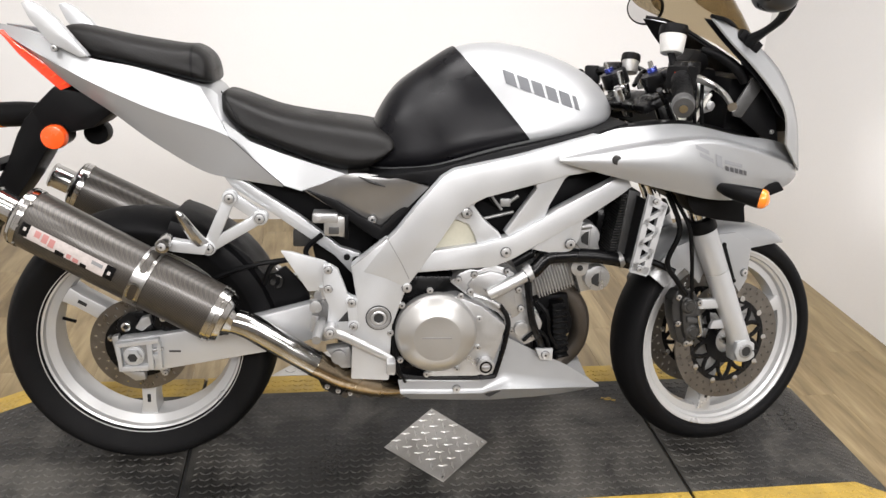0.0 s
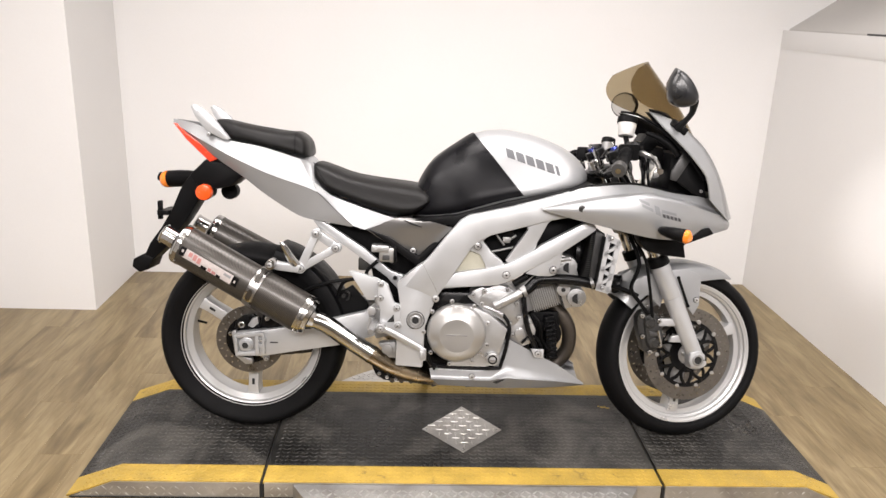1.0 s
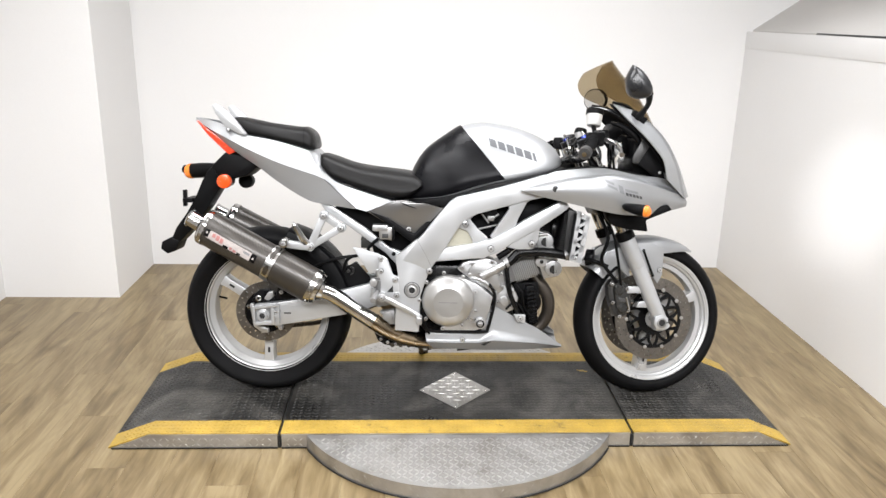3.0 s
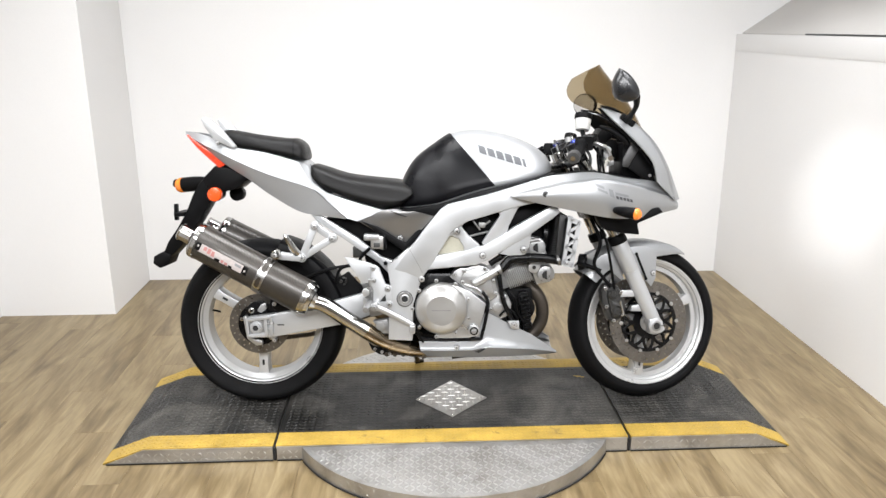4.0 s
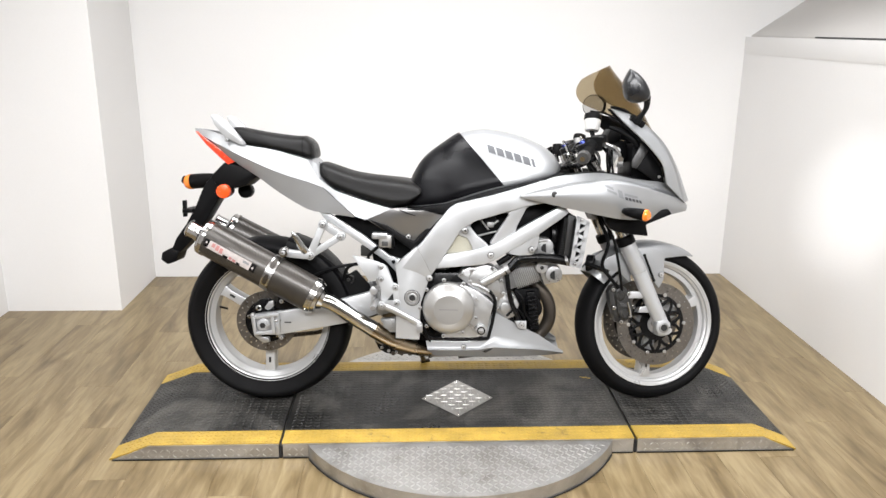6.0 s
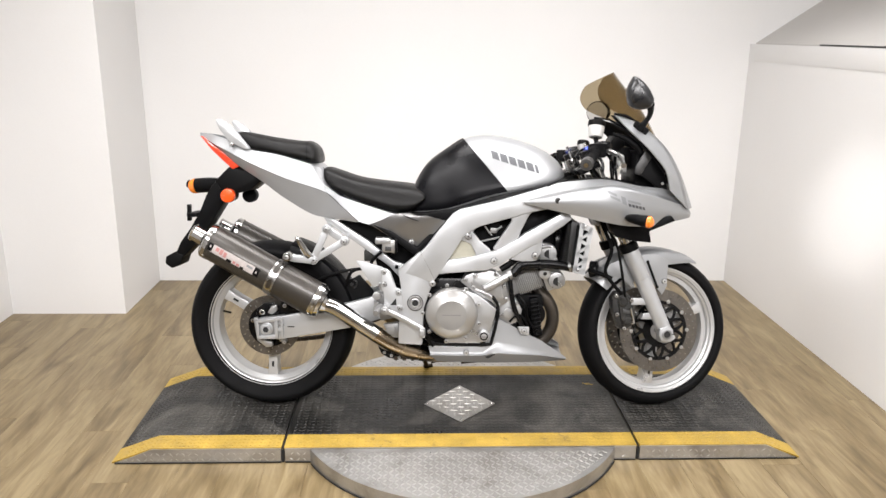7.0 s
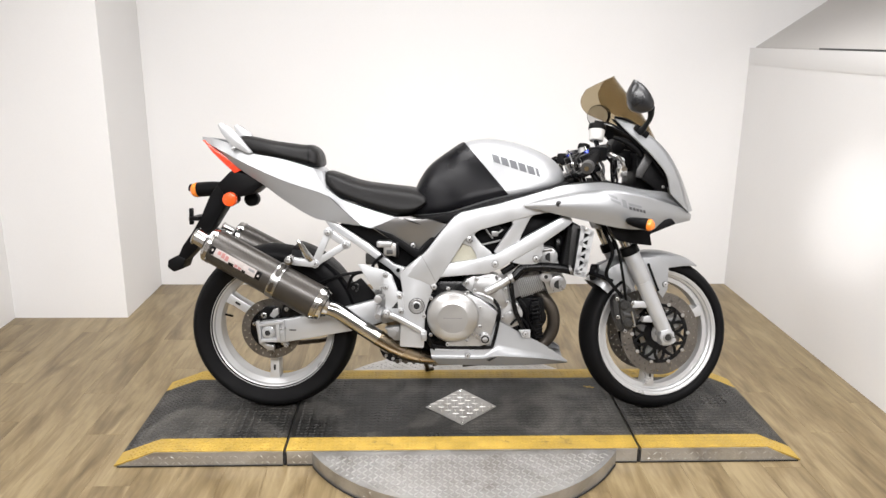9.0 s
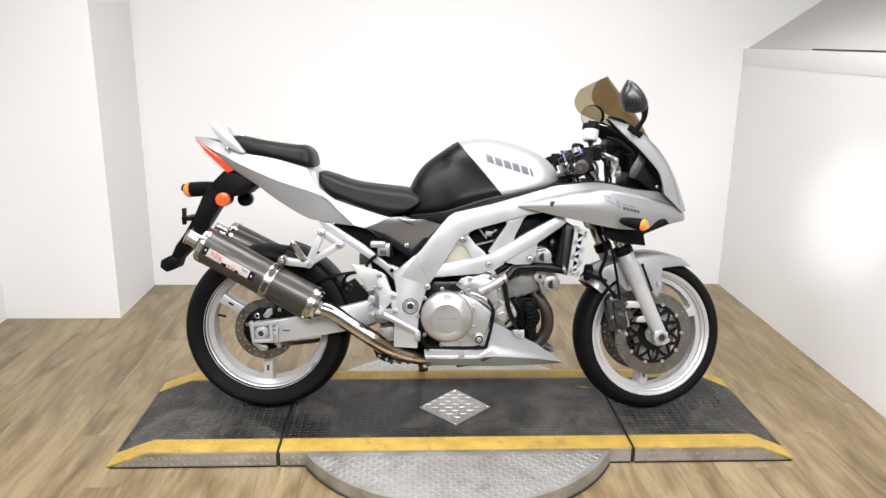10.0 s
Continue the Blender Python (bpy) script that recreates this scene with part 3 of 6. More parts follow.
def brake_disc(c, r0, r1, y, parent, holes=30, label="drilled brake disc"):
    """A ring with two staggered rows of drillings that go right through."""
    bm = bmesh.new()
    step = math.pi / holes
    for k in range(2 * holes):
        a0, am, a1 = k * step, (k + 0.5) * step, (k + 1) * step
        rm, rr = (r0 + r1) / 2, r0 + (0.30 if k % 2 else 0.70) * (r1 - r0)
        edge = [(a0, r0), (am, r0), (a1, r0), (a1, rm), (a1, r1), (am, r1), (a0, r1), (a0, rm)]
        rim = [(c[0] + r * math.cos(a), c[2] + r * math.sin(a)) for a, r in edge]
        hx, hz = c[0] + rr * math.cos(am), c[2] + rr * math.sin(am)
        hole = []
        for (px, pz) in rim:
            n = math.hypot(px - hx, pz - hz)
            hole.append((hx + 0.0034 * (px - hx) / n, hz + 0.0034 * (pz - hz) / n))
        sides = [[[bm.verts.new((px, yy, pz)) for px, pz in loop] for loop in (rim, hole)] for yy in (y - 0.0025, y + 0.0025)]
        for q in range(8):
            w = (q + 1) % 8
            for out, inn in sides:
                bm.faces.new((out[q], out[w], inn[w], inn[q]))
            bm.faces.new((sides[0][1][q], sides[0][1][w], sides[1][1][w], sides[1][1][q]))
            if q in (0, 1, 4, 5):
                bm.faces.new((sides[0][0][q], sides[1][0][q], sides[1][0][w], sides[0][0][w]))
    bmesh.ops.remove_doubles(bm, verts=bm.verts[:], dist=0.00005)
    return part("brake_disc", bm, DISC, parent, label)


rear = wheel("rear_wheel", RX, 0.146, -91, bike, "silver three-spoke rear wheel")
tyre("tyre", RX, 0.309, 0.182, rear)
brake_disc(RX, 0.075, 0.112, -0.075, rear, 22)
front = wheel("front_wheel", AX, 0.096, -97, bike, "silver three-spoke front wheel", -0.005)
tyre("tyre", AX, 0.2915, 0.118, front)
front.matrix_basis = WHEEL_TURN
for y in (-0.062, 0.062):
    d = brake_disc(AX, 0.112, 0.155, y, front, 34)
    carrier = part("disc_carrier", join(lathe([(0.035, y - 0.004), (0.062, y - 0.004), (0.062, y + 0.004), (0.035, y + 0.004)], 32, AX, True)), GLOSS_BLACK, d)
    part("carrier_ring", lathe([(0.100, y - 0.003), (0.112, y - 0.003), (0.112, y + 0.003), (0.100, y + 0.003)], 48, AX, True), GLOSS_BLACK, carrier)
    for k in range(10):
        a = 2 * math.pi * k / 10
        arms = []
        for da in (-0.30, 0.30):
            bend = [(AX[0] + r * math.cos(a + da * f), AX[2] + r * math.sin(a + da * f)) for r, f in ((0.056, 0.0), (0.074, 0.22), (0.090, 0.55), (0.107, 1.0))]
            arms.append(moved(tube([(x, 0, z) for x, z in bend], 0.0062, 4, 8), Matrix.Translation((0, y, 0)) @ Matrix.Diagonal((1, 0.7, 1, 1))))
        part("carrier_arm", join(*arms), GLOSS_BLACK, carrier)
        sx, sz = AX[0] + 0.112 * math.cos(a), AX[2] + 0.112 * math.sin(a)
        part("disc_stud", rod((sx, y - 0.006, sz), (sx, y + 0.006, sz), 0.008, segments=12, r=0.001), STEEL, d)

# body
tank_line = [(-0.185, 0.735, 0.80, 0.085, 0.3), (-0.165, 0.733, 0.855, 0.115, 0.35), (-0.125, 0.732, 0.915, 0.140, 0.42), (-0.06, 0.738, 0.965, 0.160, 0.48), (0.0, 0.755, 1.003, 0.178, 0.50), (0.063, 0.777, 1.016, 0.188, 0.52), (0.125, 0.795, 1.014, 0.190, 0.54), (0.208, 0.815, 0.997, 0.178, 0.55), (0.285, 0.835, 0.967, 0.150, 0.5), (0.335, 0.852, 0.932, 0.110, 0.45), (0.362, 0.868, 0.895, 0.05, 0.3)]
tank = hull(tank_line, 5, 36, 2.4, 5.0)
cover = tank.copy()
bmesh.ops.scale(cover, vec=(1.0, 1.022, 1.0), verts=cover.verts)
bmesh.ops.translate(cover, vec=(-0.004, 0, 0.0035), verts=cover.verts)
cut = Vector((1, 0, 0.86)).normalized()
bmesh.ops.bisect_plane(cover, geom=cover.verts[:] + cover.edges[:] + cover.faces[:], plane_co=(-0.004, 0, 1.004), plane_no=cut, clear_outer=True)
bmesh.ops.holes_fill(cover, edges=[e for e in cover.edges if e.is_boundary])
fuel = part("fuel_tank", tank, SILVER, bike, "silver painted fuel tank")
part("tank_cover", cover, VINYL, fuel, "black vinyl tank cover")
part("rider_seat", hull([(-0.514, 0.862, 0.880, 0.06, 0.2), (-0.498, 0.838, 0.894, 0.100, 0.25), (-0.462, 0.806, 0.886, 0.122, 0.30), (-0.39, 0.778, 0.862, 0.136, 0.28), (-0.318, 0.752, 0.850, 0.146, 0.26), (-0.25, 0.734, 0.843, 0.154, 0.26), (-0.20, 0.736, 0.838, 0.160, 0.28), (-0.165, 0.756, 0.830, 0.160, 0.28), (-0.140, 0.778, 0.814, 0.142, 0.2), (-0.128, 0.792, 0.802, 0.10, 0.1)], 5, 36, 3.4), LEATHER, bike, "black rider seat")
part("seat_piping", tube([(-0.505, -0.075, 0.893), (-0.490, -0.104, 0.878), (-0.472, -0.119, 0.850), (-0.458, -0.125, 0.815)], 0.0012, 5, 8), BLACK, bpy.data.objects["rider_seat"])
part("pillion_seat", hull([(-0.840, 0.990, 1.004, 0.03, 0.1), (-0.805, 0.960, 1.018, 0.07, 0.2), (-0.70, 0.940, 1.000, 0.105, 0.22), (-0.60, 0.920, 0.988, 0.118, 0.25), (-0.560, 0.910, 0.986, 0.118, 0.28), (-0.534, 0.906, 0.968, 0.112, 0.3), (-0.524, 0.91, 0.94, 0.08, 0.2)], 5, 32, 3.2), LEATHER, bike, "black pillion seat")
pillion = bpy.data.objects["pillion_seat"]
seam_bm = bmesh.new()
seam_bm.from_mesh(pillion.data)
bmesh.ops.bisect_plane(seam_bm, geom=seam_bm.verts[:] + seam_bm.edges[:] + seam_bm.faces[:], plane_co=(-0.563, 0, 0.95), plane_no=(1, 0, 0.08), clear_inner=True)
bmesh.ops.bisect_plane(seam_bm, geom=seam_bm.verts[:] + seam_bm.edges[:] + seam_bm.faces[:], plane_co=(-0.558, 0, 0.95), plane_no=(1, 0, 0.08), clear_outer=True)
seam_mid = Vector((-0.56, 0, 0.948))
for v in seam_bm.verts:
    v.co = seam_mid + (v.co - seam_mid) * 1.012
part("seat_seam", seam_bm, BLACK, pillion)
tail = part("tail_cowl", cowling([(-0.950, 0.989, 0.995, 1.003, 0.024), (-0.90, 0.960, 0.980, 0.994, 0.052), (-0.82, 0.915, 0.938, 0.966, 0.072), (-0.74, 0.868, 0.905, 0.943, 0.088), (-0.65, 0.812, 0.868, 0.927, 0.098), (-0.56, 0.757, 0.840, 0.914, 0.112), (-0.515, 0.740, 0.812, 0.898, 0.113), (-0.49, 0.730, 0.790, 0.850, 0.114), (-0.45, 0.724, 0.765, 0.790, 0.118), (-0.39, 0.716, 0.735, 0.765, 0.126), (-0.30, 0.712, 0.720, 0.742, 0.134), (-0.235, 0.728, 0.730, 0.735, 0.140)]), SILVER, bike, "silver painted tail cowl", 40)
TAIL_TOP = [(-0.965, -0.020, 1.012), (-0.90, -0.055, 1.003), (-0.83, -0.085, 0.978), (-0.762, -0.100, 0.953), (-0.66, -0.108, 0.937), (-0.54, -0.118, 0.905)]
TAIL_CREASE = [(-0.962, -0.025, 1.004), (-0.90, -0.072, 0.976), (-0.82, -0.104, 0.938), (-0.74, -0.126, 0.902), (-0.632, -0.138, 0.858), (-0.482, -0.146, 0.809), (-0.421, -0.150, 0.754), (-0.371, -0.152, 0.711)]
TAIL_LOW = [(-0.945, -0.030, 0.990), (-0.875, -0.060, 0.947), (-0.804, -0.085, 0.896), (-0.719, -0.100, 0.843), (-0.641, -0.112, 0.788), (-0.541, -0.122, 0.731), (-0.470, -0.137, 0.718), (-0.371, -0.150, 0.706)]
TAIL_MID = [((a[0] + b[0]) / 2, 0.55 * a[1] + 0.45 * b[1], (a[2] + b[2]) / 2) for a, b in zip(TAIL_CREASE, TAIL_LOW)]
SKIRT_TOP = [(-0.497, -0.126, 0.838), (-0.44, -0.134, 0.797), (-0.38, -0.140, 0.776), (-0.313, -0.145, 0.756), (-0.242, -0.150, 0.736)]
SKIRT_LOW = [(-0.482, -0.145, 0.805), (-0.419, -0.151, 0.751), (-0.369, -0.153, 0.708), (-0.332, -0.153, 0.697), (-0.242, -0.151, 0.733)]
for k in (1, -1):
    flip = Matrix.Diagonal((1, k, 1, 1))
    part("upper_skin", moved(sheet([TAIL_TOP, TAIL_CREASE[:6]], 0.003, 5, 3), flip), SILVER, tail, "silver upper tail panel", 60)
    part("lower_skin", moved(sheet([TAIL_CREASE, TAIL_MID, TAIL_LOW], 0.003, 5, 3), flip), SILVER, tail, "silver lower tail panel", 60)
    part("seat_skirt", moved(sheet([SKIRT_TOP, SKIRT_LOW], 0.003, 1, 4), flip), SILVER, tail, "silver panel below the rider seat", 60)
    # Thin dark line painted for a small gap and the crease's shading change.
    part("crease_gap_shade", tube([(x, k * (y - 0.0035), z) for x, y, z in TAIL_CREASE[5:]], 0.0008, 3, 6), DARK_GAP, tail)


def add(name, bm, mat, label="", parent=None, sharp=35):
    return part(name, bm, mat, parent or bike, label, sharp)


def steered(name, bm, mat, label="", turn=None):
    ob = part(name, bm, mat, bike, label)
    ob.matrix_basis = turn or STEER
    return ob


def both(name, bm, mat, label="", parent=None, sharp=35):
    """The piece and its twin on the far side."""
    twin = mirrored(bm)
    a = add(name, bm, mat, label, parent, sharp)
    return a, add(name, twin, mat, label, parent, sharp)


def bolts(parent, places, r=0.009, mat=BOLT, depth=0.006):
    for p in places:
        part("bolt", bolt(p, r, depth), mat, parent)


# tail
light = add("tail_light", prism([(-0.950, 1.000), (-0.936, 0.985), (-0.910, 0.952), (-0.868, 0.912), (-0.835, 0.882), (-0.806, 0.894), (-0.860, 0.936), (-0.905, 0.968)], -0.070, 0.070, 0.003), RED, "red tail light strip")
for k in range(5):
    part("lens_rib", prism([(-0.905 + 0.018 * k, 0.957 - 0.0155 * k), (-0.902 + 0.018 * k, 0.955 - 0.0155 * k), (-0.893 + 0.018 * k, 0.960 - 0.0155 * k), (-0.896 + 0.018 * k, 0.962 - 0.0155 * k)], -0.0715, -0.060, 0.0005), REFLECTOR, light)
rail = [(-0.882, 1.056), (-0.868, 1.024), (-0.834, 0.980), (-0.776, 0.953), (-0.759, 0.956), (-0.787, 0.990), (-0.816, 1.026), (-0.845, 1.050), (-0.866, 1.060)]
near, _ = both("grab_rail", prism(rail, -0.112, -0.086, 0.006), FRAME_ALU, "white-silver cast grab rail")
bolts(near, [(-0.826, -0.104, 0.970)], 0.007)
under = add("under_tray", prism([(-0.850, 0.890), (-0.735, 0.872), (-0.690, 0.838), (-0.735, 0.838), (-0.775, 0.806), (-0.84, 0.790), (-0.875, 0.798), (-0.90, 0.84)], -0.07, 0.07, 0.008), BLACK, "black plastic under-tail tray")
add("plate_holder", join(prism([(-0.900, 0.842), (-0.790, 0.815), (-0.852, 0.802), (-0.880, 0.756), (-0.925, 0.684), (-0.988, 0.600), (-1.030, 0.556), (-1.064, 0.560), (-1.042, 0.610), (-1.004, 0.662), (-0.969, 0.722), (-0.942, 0.785), (-0.925, 0.815)], -0.045, 0.045, 0.006), prism([(-1.030, 0.562), (-1.044, 0.524), (-1.076, 0.512), (-1.100, 0.530), (-1.096, 0.556), (-1.063, 0.574)], -0.05, 0.05, 0.006)), BLACK, "black plastic licence plate holder")
add("plate_bracket", join(box(-1.010, -0.975, -0.06, 0.06, 0.705, 0.720, 0.002), box(-1.012, -1.000, -0.05, -0.03, 0.69, 0.75, 0.002), rod((-0.975, -0.03, 0.712), (-0.93, 0, 0.712), 0.006)), BLACK)
refl = add("side_turn_signal", rod((-0.846, -0.084, 0.788), (-0.846, -0.108, 0.788), 0.0265, 0.0245, 32, 0.005), REFLECTOR, "round orange turn signal lens")
part("signal_stem", rod((-0.846, -0.03, 0.788), (-0.846, -0.086, 0.788), 0.022, 0.025), BLACK, refl)
add("seat_lock", join(rod((-0.800, 0.02, 0.782), (-0.800, 0.06, 0.782), 0.027, segments=24, r=0.003), box(-0.82, -0.780, 0.02, 0.05, 0.78, 0.84, 0.004)), BLACK, "round black fitting under the tail")
turn = add("rear_turn_signal", tube([(-0.875, 0.0, 0.828, 0.016), (-0.915, 0.010, 0.824, 0.023), (-0.955, 0.022, 0.819, 0.0275), (-1.000, 0.030, 0.815, 0.0275)], 0.02, 5, 16), BLACK, "black rear turn signal with an amber end")
part("amber_lens", tube([(-0.998, 0.030, 0.815, 0.0285), (-1.012, 0.033, 0.813, 0.0275), (-1.022, 0.035, 0.812, 0.022)], 0.02, 4, 16), AMBER, turn, "amber lens")
part("lens_tip", tube([(-1.018, 0.034, 0.818, 0.019), (-1.034, 0.037, 0.822, 0.015)], 0.015, 2, 12), BLACK, turn)
both("frame_rail", prism([(-0.508, 0.732), (-0.478, 0.724), (-0.336, 0.635), (-0.25, 0.566), (-0.205, 0.552), (-0.190, 0.512), (-0.222, 0.502), (-0.262, 0.545), (-0.398, 0.640), (-0.482, 0.696)], -0.126, -0.104, 0.005), FRAME_ALU, "silver seat subframe rail")


def strut(p, q, w, y0, y1, r=0.0035):
    """A flat bar between two bosses, in a plane of constant y."""
    (x0, z0), (x1, z1) = p, q
    n = math.hypot(x1 - x0, z1 - z0)
    ux, uz = -(z1 - z0) / n * w / 2, (x1 - x0) / n * w / 2
    bar = prism([(x0 + ux, z0 + uz), (x1 + ux, z1 + uz), (x1 - ux, z1 - uz), (x0 - ux, z0 - uz)], y0, y1, r)
    return join(bar, *[rod((x, y0 - 0.002, z), (x, y1, z), w * 0.64, segments=20, r=0.0015) for x, z in (p, q)])


hanger = add("footrest_hanger", join(strut((-0.482, 0.679), (-0.530, 0.568), 0.025, -0.158, -0.140), strut((-0.420, 0.636), (-0.530, 0.568), 0.024, -0.157, -0.140), strut((-0.482, 0.679), (-0.420, 0.636), 0.026, -0.150, -0.132), prism([(-0.535, 0.556), (-0.525, 0.580), (-0.590, 0.588), (-0.625, 0.596), (-0.632, 0.572), (-0.600, 0.562)], -0.172, -0.148, 0.005)), FRAME_ALU, "silver cast footrest hanger")
bolts(hanger, [(-0.482, -0.160, 0.679), (-0.420, -0.160, 0.636), (-0.528, -0.160, 0.568)], 0.010)
part("clamp_bolt", rod((-0.614, -0.150, 0.584), (-0.614, -0.205, 0.584), 0.015, segments=20, r=0.003), STEEL, hanger)
bolts(hanger, [(-0.614, -0.205, 0.584)], 0.009)
part("pillion_footpeg", tube([(-0.536, -0.150, 0.572, 0.014), (-0.552, -0.17, 0.595, 0.013), (-0.575, -0.185, 0.640, 0.009), (-0.584, -0.19, 0.655, 0.004)], 0.01, 4, 10), STEEL, hanger, "folded metal pillion footpeg")

# swing arm, chain side, brake
arm = [(-0.738, 0.347), (-0.66, 0.358), (-0.49, 0.388), (-0.30, 0.440), (-0.255, 0.452), (-0.225, 0.430), (-0.240, 0.375), (-0.300, 0.352), (-0.39, 0.322), (-0.655, 0.272), (-0.735, 0.272)]
swing_a, _ = both("swing_arm", prism(arm, -0.138, -0.103, 0.007), FRAME_ALU, "silver aluminium swing arm")
part("pivot_block", prism([(-0.31, 0.450), (-0.25, 0.462), (-0.215, 0.44), (-0.225, 0.37), (-0.29, 0.352)], -0.165, -0.09, 0.008), CAST, swing_a)
block = part("axle_block", join(prism([(-0.740, 0.343), (-0.700, 0.349), (-0.646, 0.356), (-0.646, 0.345), (-0.730, 0.334)], -0.152, -0.135, 0.002), prism([(-0.740, 0.343), (-0.730, 0.334), (-0.727, 0.288), (-0.735, 0.276)], -0.152, -0.135, 0.002), prism([(-0.735, 0.276), (-0.727, 0.288), (-0.672, 0.292), (-0.672, 0.278)], -0.152, -0.135, 0.002), prism([(-0.674, 0.341), (-0.662, 0.343), (-0.660, 0.281), (-0.672, 0.279)], -0.150, -0.135, 0.002), prism([(-0.652, 0.347), (-0.644, 0.348), (-0.642, 0.283), (-0.650, 0.282)], -0.148, -0.135, 0.002), box(-0.664, -0.648, -0.146, -0.135, 0.302, 0.316, 0.002)), FRAME_ALU, swing_a, "silver axle adjuster block with a recessed pocket")
part("pocket", prism([(-0.728, 0.333), (-0.675, 0.341), (-0.672, 0.292), (-0.724, 0.288)], -0.1396, -0.136), CAST, block)
part("axle_nut", join(lathe([(0.013, -0.139), (0.0225, -0.139), (0.0225, -0.146), (0.020, -0.147), (0.013, -0.147)], 32, (-0.703, 0, 0.312), True), lathe([(0.0115, -0.147), (0.018, -0.147), (0.0185, -0.149), (0.018, -0.157), (0.0115, -0.158)], 6, (-0.703, 0, 0.312), True)), FRAME_ALU, block, "silver axle nut")
part("axle_hole", rod((-0.703, -0.140, 0.312), (-0.703, -0.1545, 0.312), 0.0116), DARK_GAP, block)
part("adjuster_screw", rod((-0.662, -0.143, 0.326), (-0.640, -0.143, 0.329), 0.0045, segments=8), CAST, block)
part("arm_slot", box(-0.628, -0.603, -0.1392, -0.136, 0.3185, 0.3225), DARK_GAP, swing_a)
cal = add("rear_caliper", prism([(-0.665, 0.372), (-0.655, 0.410), (-0.625, 0.432), (-0.575, 0.425), (-0.552, 0.395), (-0.570, 0.365), (-0.62, 0.352)], -0.125, -0.070, 0.008), GLOSS_BLACK, "black rear brake caliper")
bolts(cal, [(-0.585, -0.125, 0.398), (-0.640, -0.125, 0.395)], 0.008)
for outline in ([(-0.758, 0.345), (-0.742, 0.350), (-0.738, 0.300), (-0.715, 0.262), (-0.690, 0.258), (-0.688, 0.240), (-0.712, 0.236), (-0.745, 0.262)], [(-0.706, 0.366), (-0.690, 0.392), (-0.672, 0.396), (-0.668, 0.376), (-0.690, 0.358)], [(-0.664, 0.276), (-0.642, 0.278), (-0.636, 0.258), (-0.642, 0.248), (-0.652, 0.250)]):
    add("caliper_bracket", prism(outline, -0.118, -0.098, 0.005), PALE_CAST, "silver caliper bracket")
torque = add("torque_bracket", prism([(-0.752, 0.350), (-0.745, 0.380), (-0.722, 0.398), (-0.690, 0.402), (-0.664, 0.386), (-0.670, 0.356), (-0.700, 0.344)], -0.104, -0.092, 0.005), GLOSS_BLACK, "black brake torque bracket")
part("bracket_bolt", lathe([(0.005, -0.104), (0.0105, -0.104), (0.0105, -0.110), (0.009, -0.111), (0.005, -0.111)], 20, (-0.727, 0, 0.366), True), STEEL, torque)
bolts(torque, [(-0.643, -0.118, 0.259)], 0.006)
part("disc_carrier", lathe([(0.034, -0.080), (0.078, -0.080), (0.080, -0.077), (0.078, -0.073), (0.034, -0.073)], 40, RX, True), GLOSS_BLACK, rear, "black disc carrier")
for k in range(5):
    a = radians(20 + 72 * k)
    part("bolt", bolt((RX[0] + 0.066 * math.cos(a), -0.080, RX[2] + 0.066 * math.sin(a)), 0.008, 0.005), STEEL, rear)
add("brake_hose", tube([(-0.60, -0.10, 0.43), (-0.55, -0.11, 0.47), (-0.50, -0.12, 0.50), (-0.43, -0.13, 0.525), (-0.36, -0.12, 0.535)], 0.0055, 6, 8), BLACK)
links = []
for run in ([(-0.72, 0.115, 0.408), (-0.5, 0.115, 0.40), (-0.15, 0.11, 0.445)], [(-0.72, 0.115, 0.202), (-0.6, 0.115, 0.214), (-0.5, 0.115, 0.236), (-0.15, 0.11, 0.360)]):
    line = [Vector(q[:3]) for q in spline(run, 8)]
    length = sum((q - p).length for p, q in zip(line, line[1:]))
    for k in range(int(length / 0.0159)):
        left = k * 0.0159
        for p, q in zip(line, line[1:]):
            if left <= (q - p).length:
                break
            left -= (q - p).length
        way = (q - p).normalized()
        c, wide = p + way * left, 0.0085 if k % 2 else 0.0060
        bm = join(*[box(-0.0095, 0.0095, y - 0.001, y + 0.001, -0.0068, 0.0068) for y in (-wide, wide)], rod((0.008, -0.0065, 0), (0.008, 0.0065, 0), 0.0045, segments=6))
        links.append(moved(bm, Matrix.Translation(c) @ Matrix.Rotation(-math.atan2(way.z, way.x), 4, "Y")))
tagged(add("chain", join(*links), BURNT, "drive chain of dark steel links"), "drive chain of dark steel links", kind="stuff")
add("sprocket", lathe([(0.03, 0.106), (0.062, 0.108), (0.062, 0.112), (0.09, 0.112), (0.096, 0.115), (0.09, 0.118), (0.03, 0.122)], 40, RX, True), DISC)
add("valve_stem", rod((-0.905, 0.0, 0.345), (-0.870, -0.01, 0.340), 0.004), BLACK, "black tyre valve", rear)
a0 = [math.radians(d) for d in (4, 16, 28, 40, 52, 64, 74)]
add("rear_hugger", sheet([[(RX[0] + r * math.cos(a), y, RX[2] + r * math.sin(a)) for a in a0] for y, r in ((-0.105, 0.275), (-0.10, 0.315), (-0.05, 0.326), (0.0, 0.328), (0.05, 0.326), (0.10, 0.315), (0.105, 0.275))], 0.004, 3), BLACK, "black plastic rear hugger")
flap = add("wheel_flap", prism([(-0.543, 0.522), (-0.50, 0.561), (-0.455, 0.526), (-0.422, 0.484), (-0.397, 0.492), (-0.375, 0.506), (-0.325, 0.450), (-0.319, 0.425), (-0.420, 0.365), (-0.520, 0.345), (-0.475, 0.435)], -0.085, -0.070, 0.004), BLACK, "black flap in front of the rear tyre")
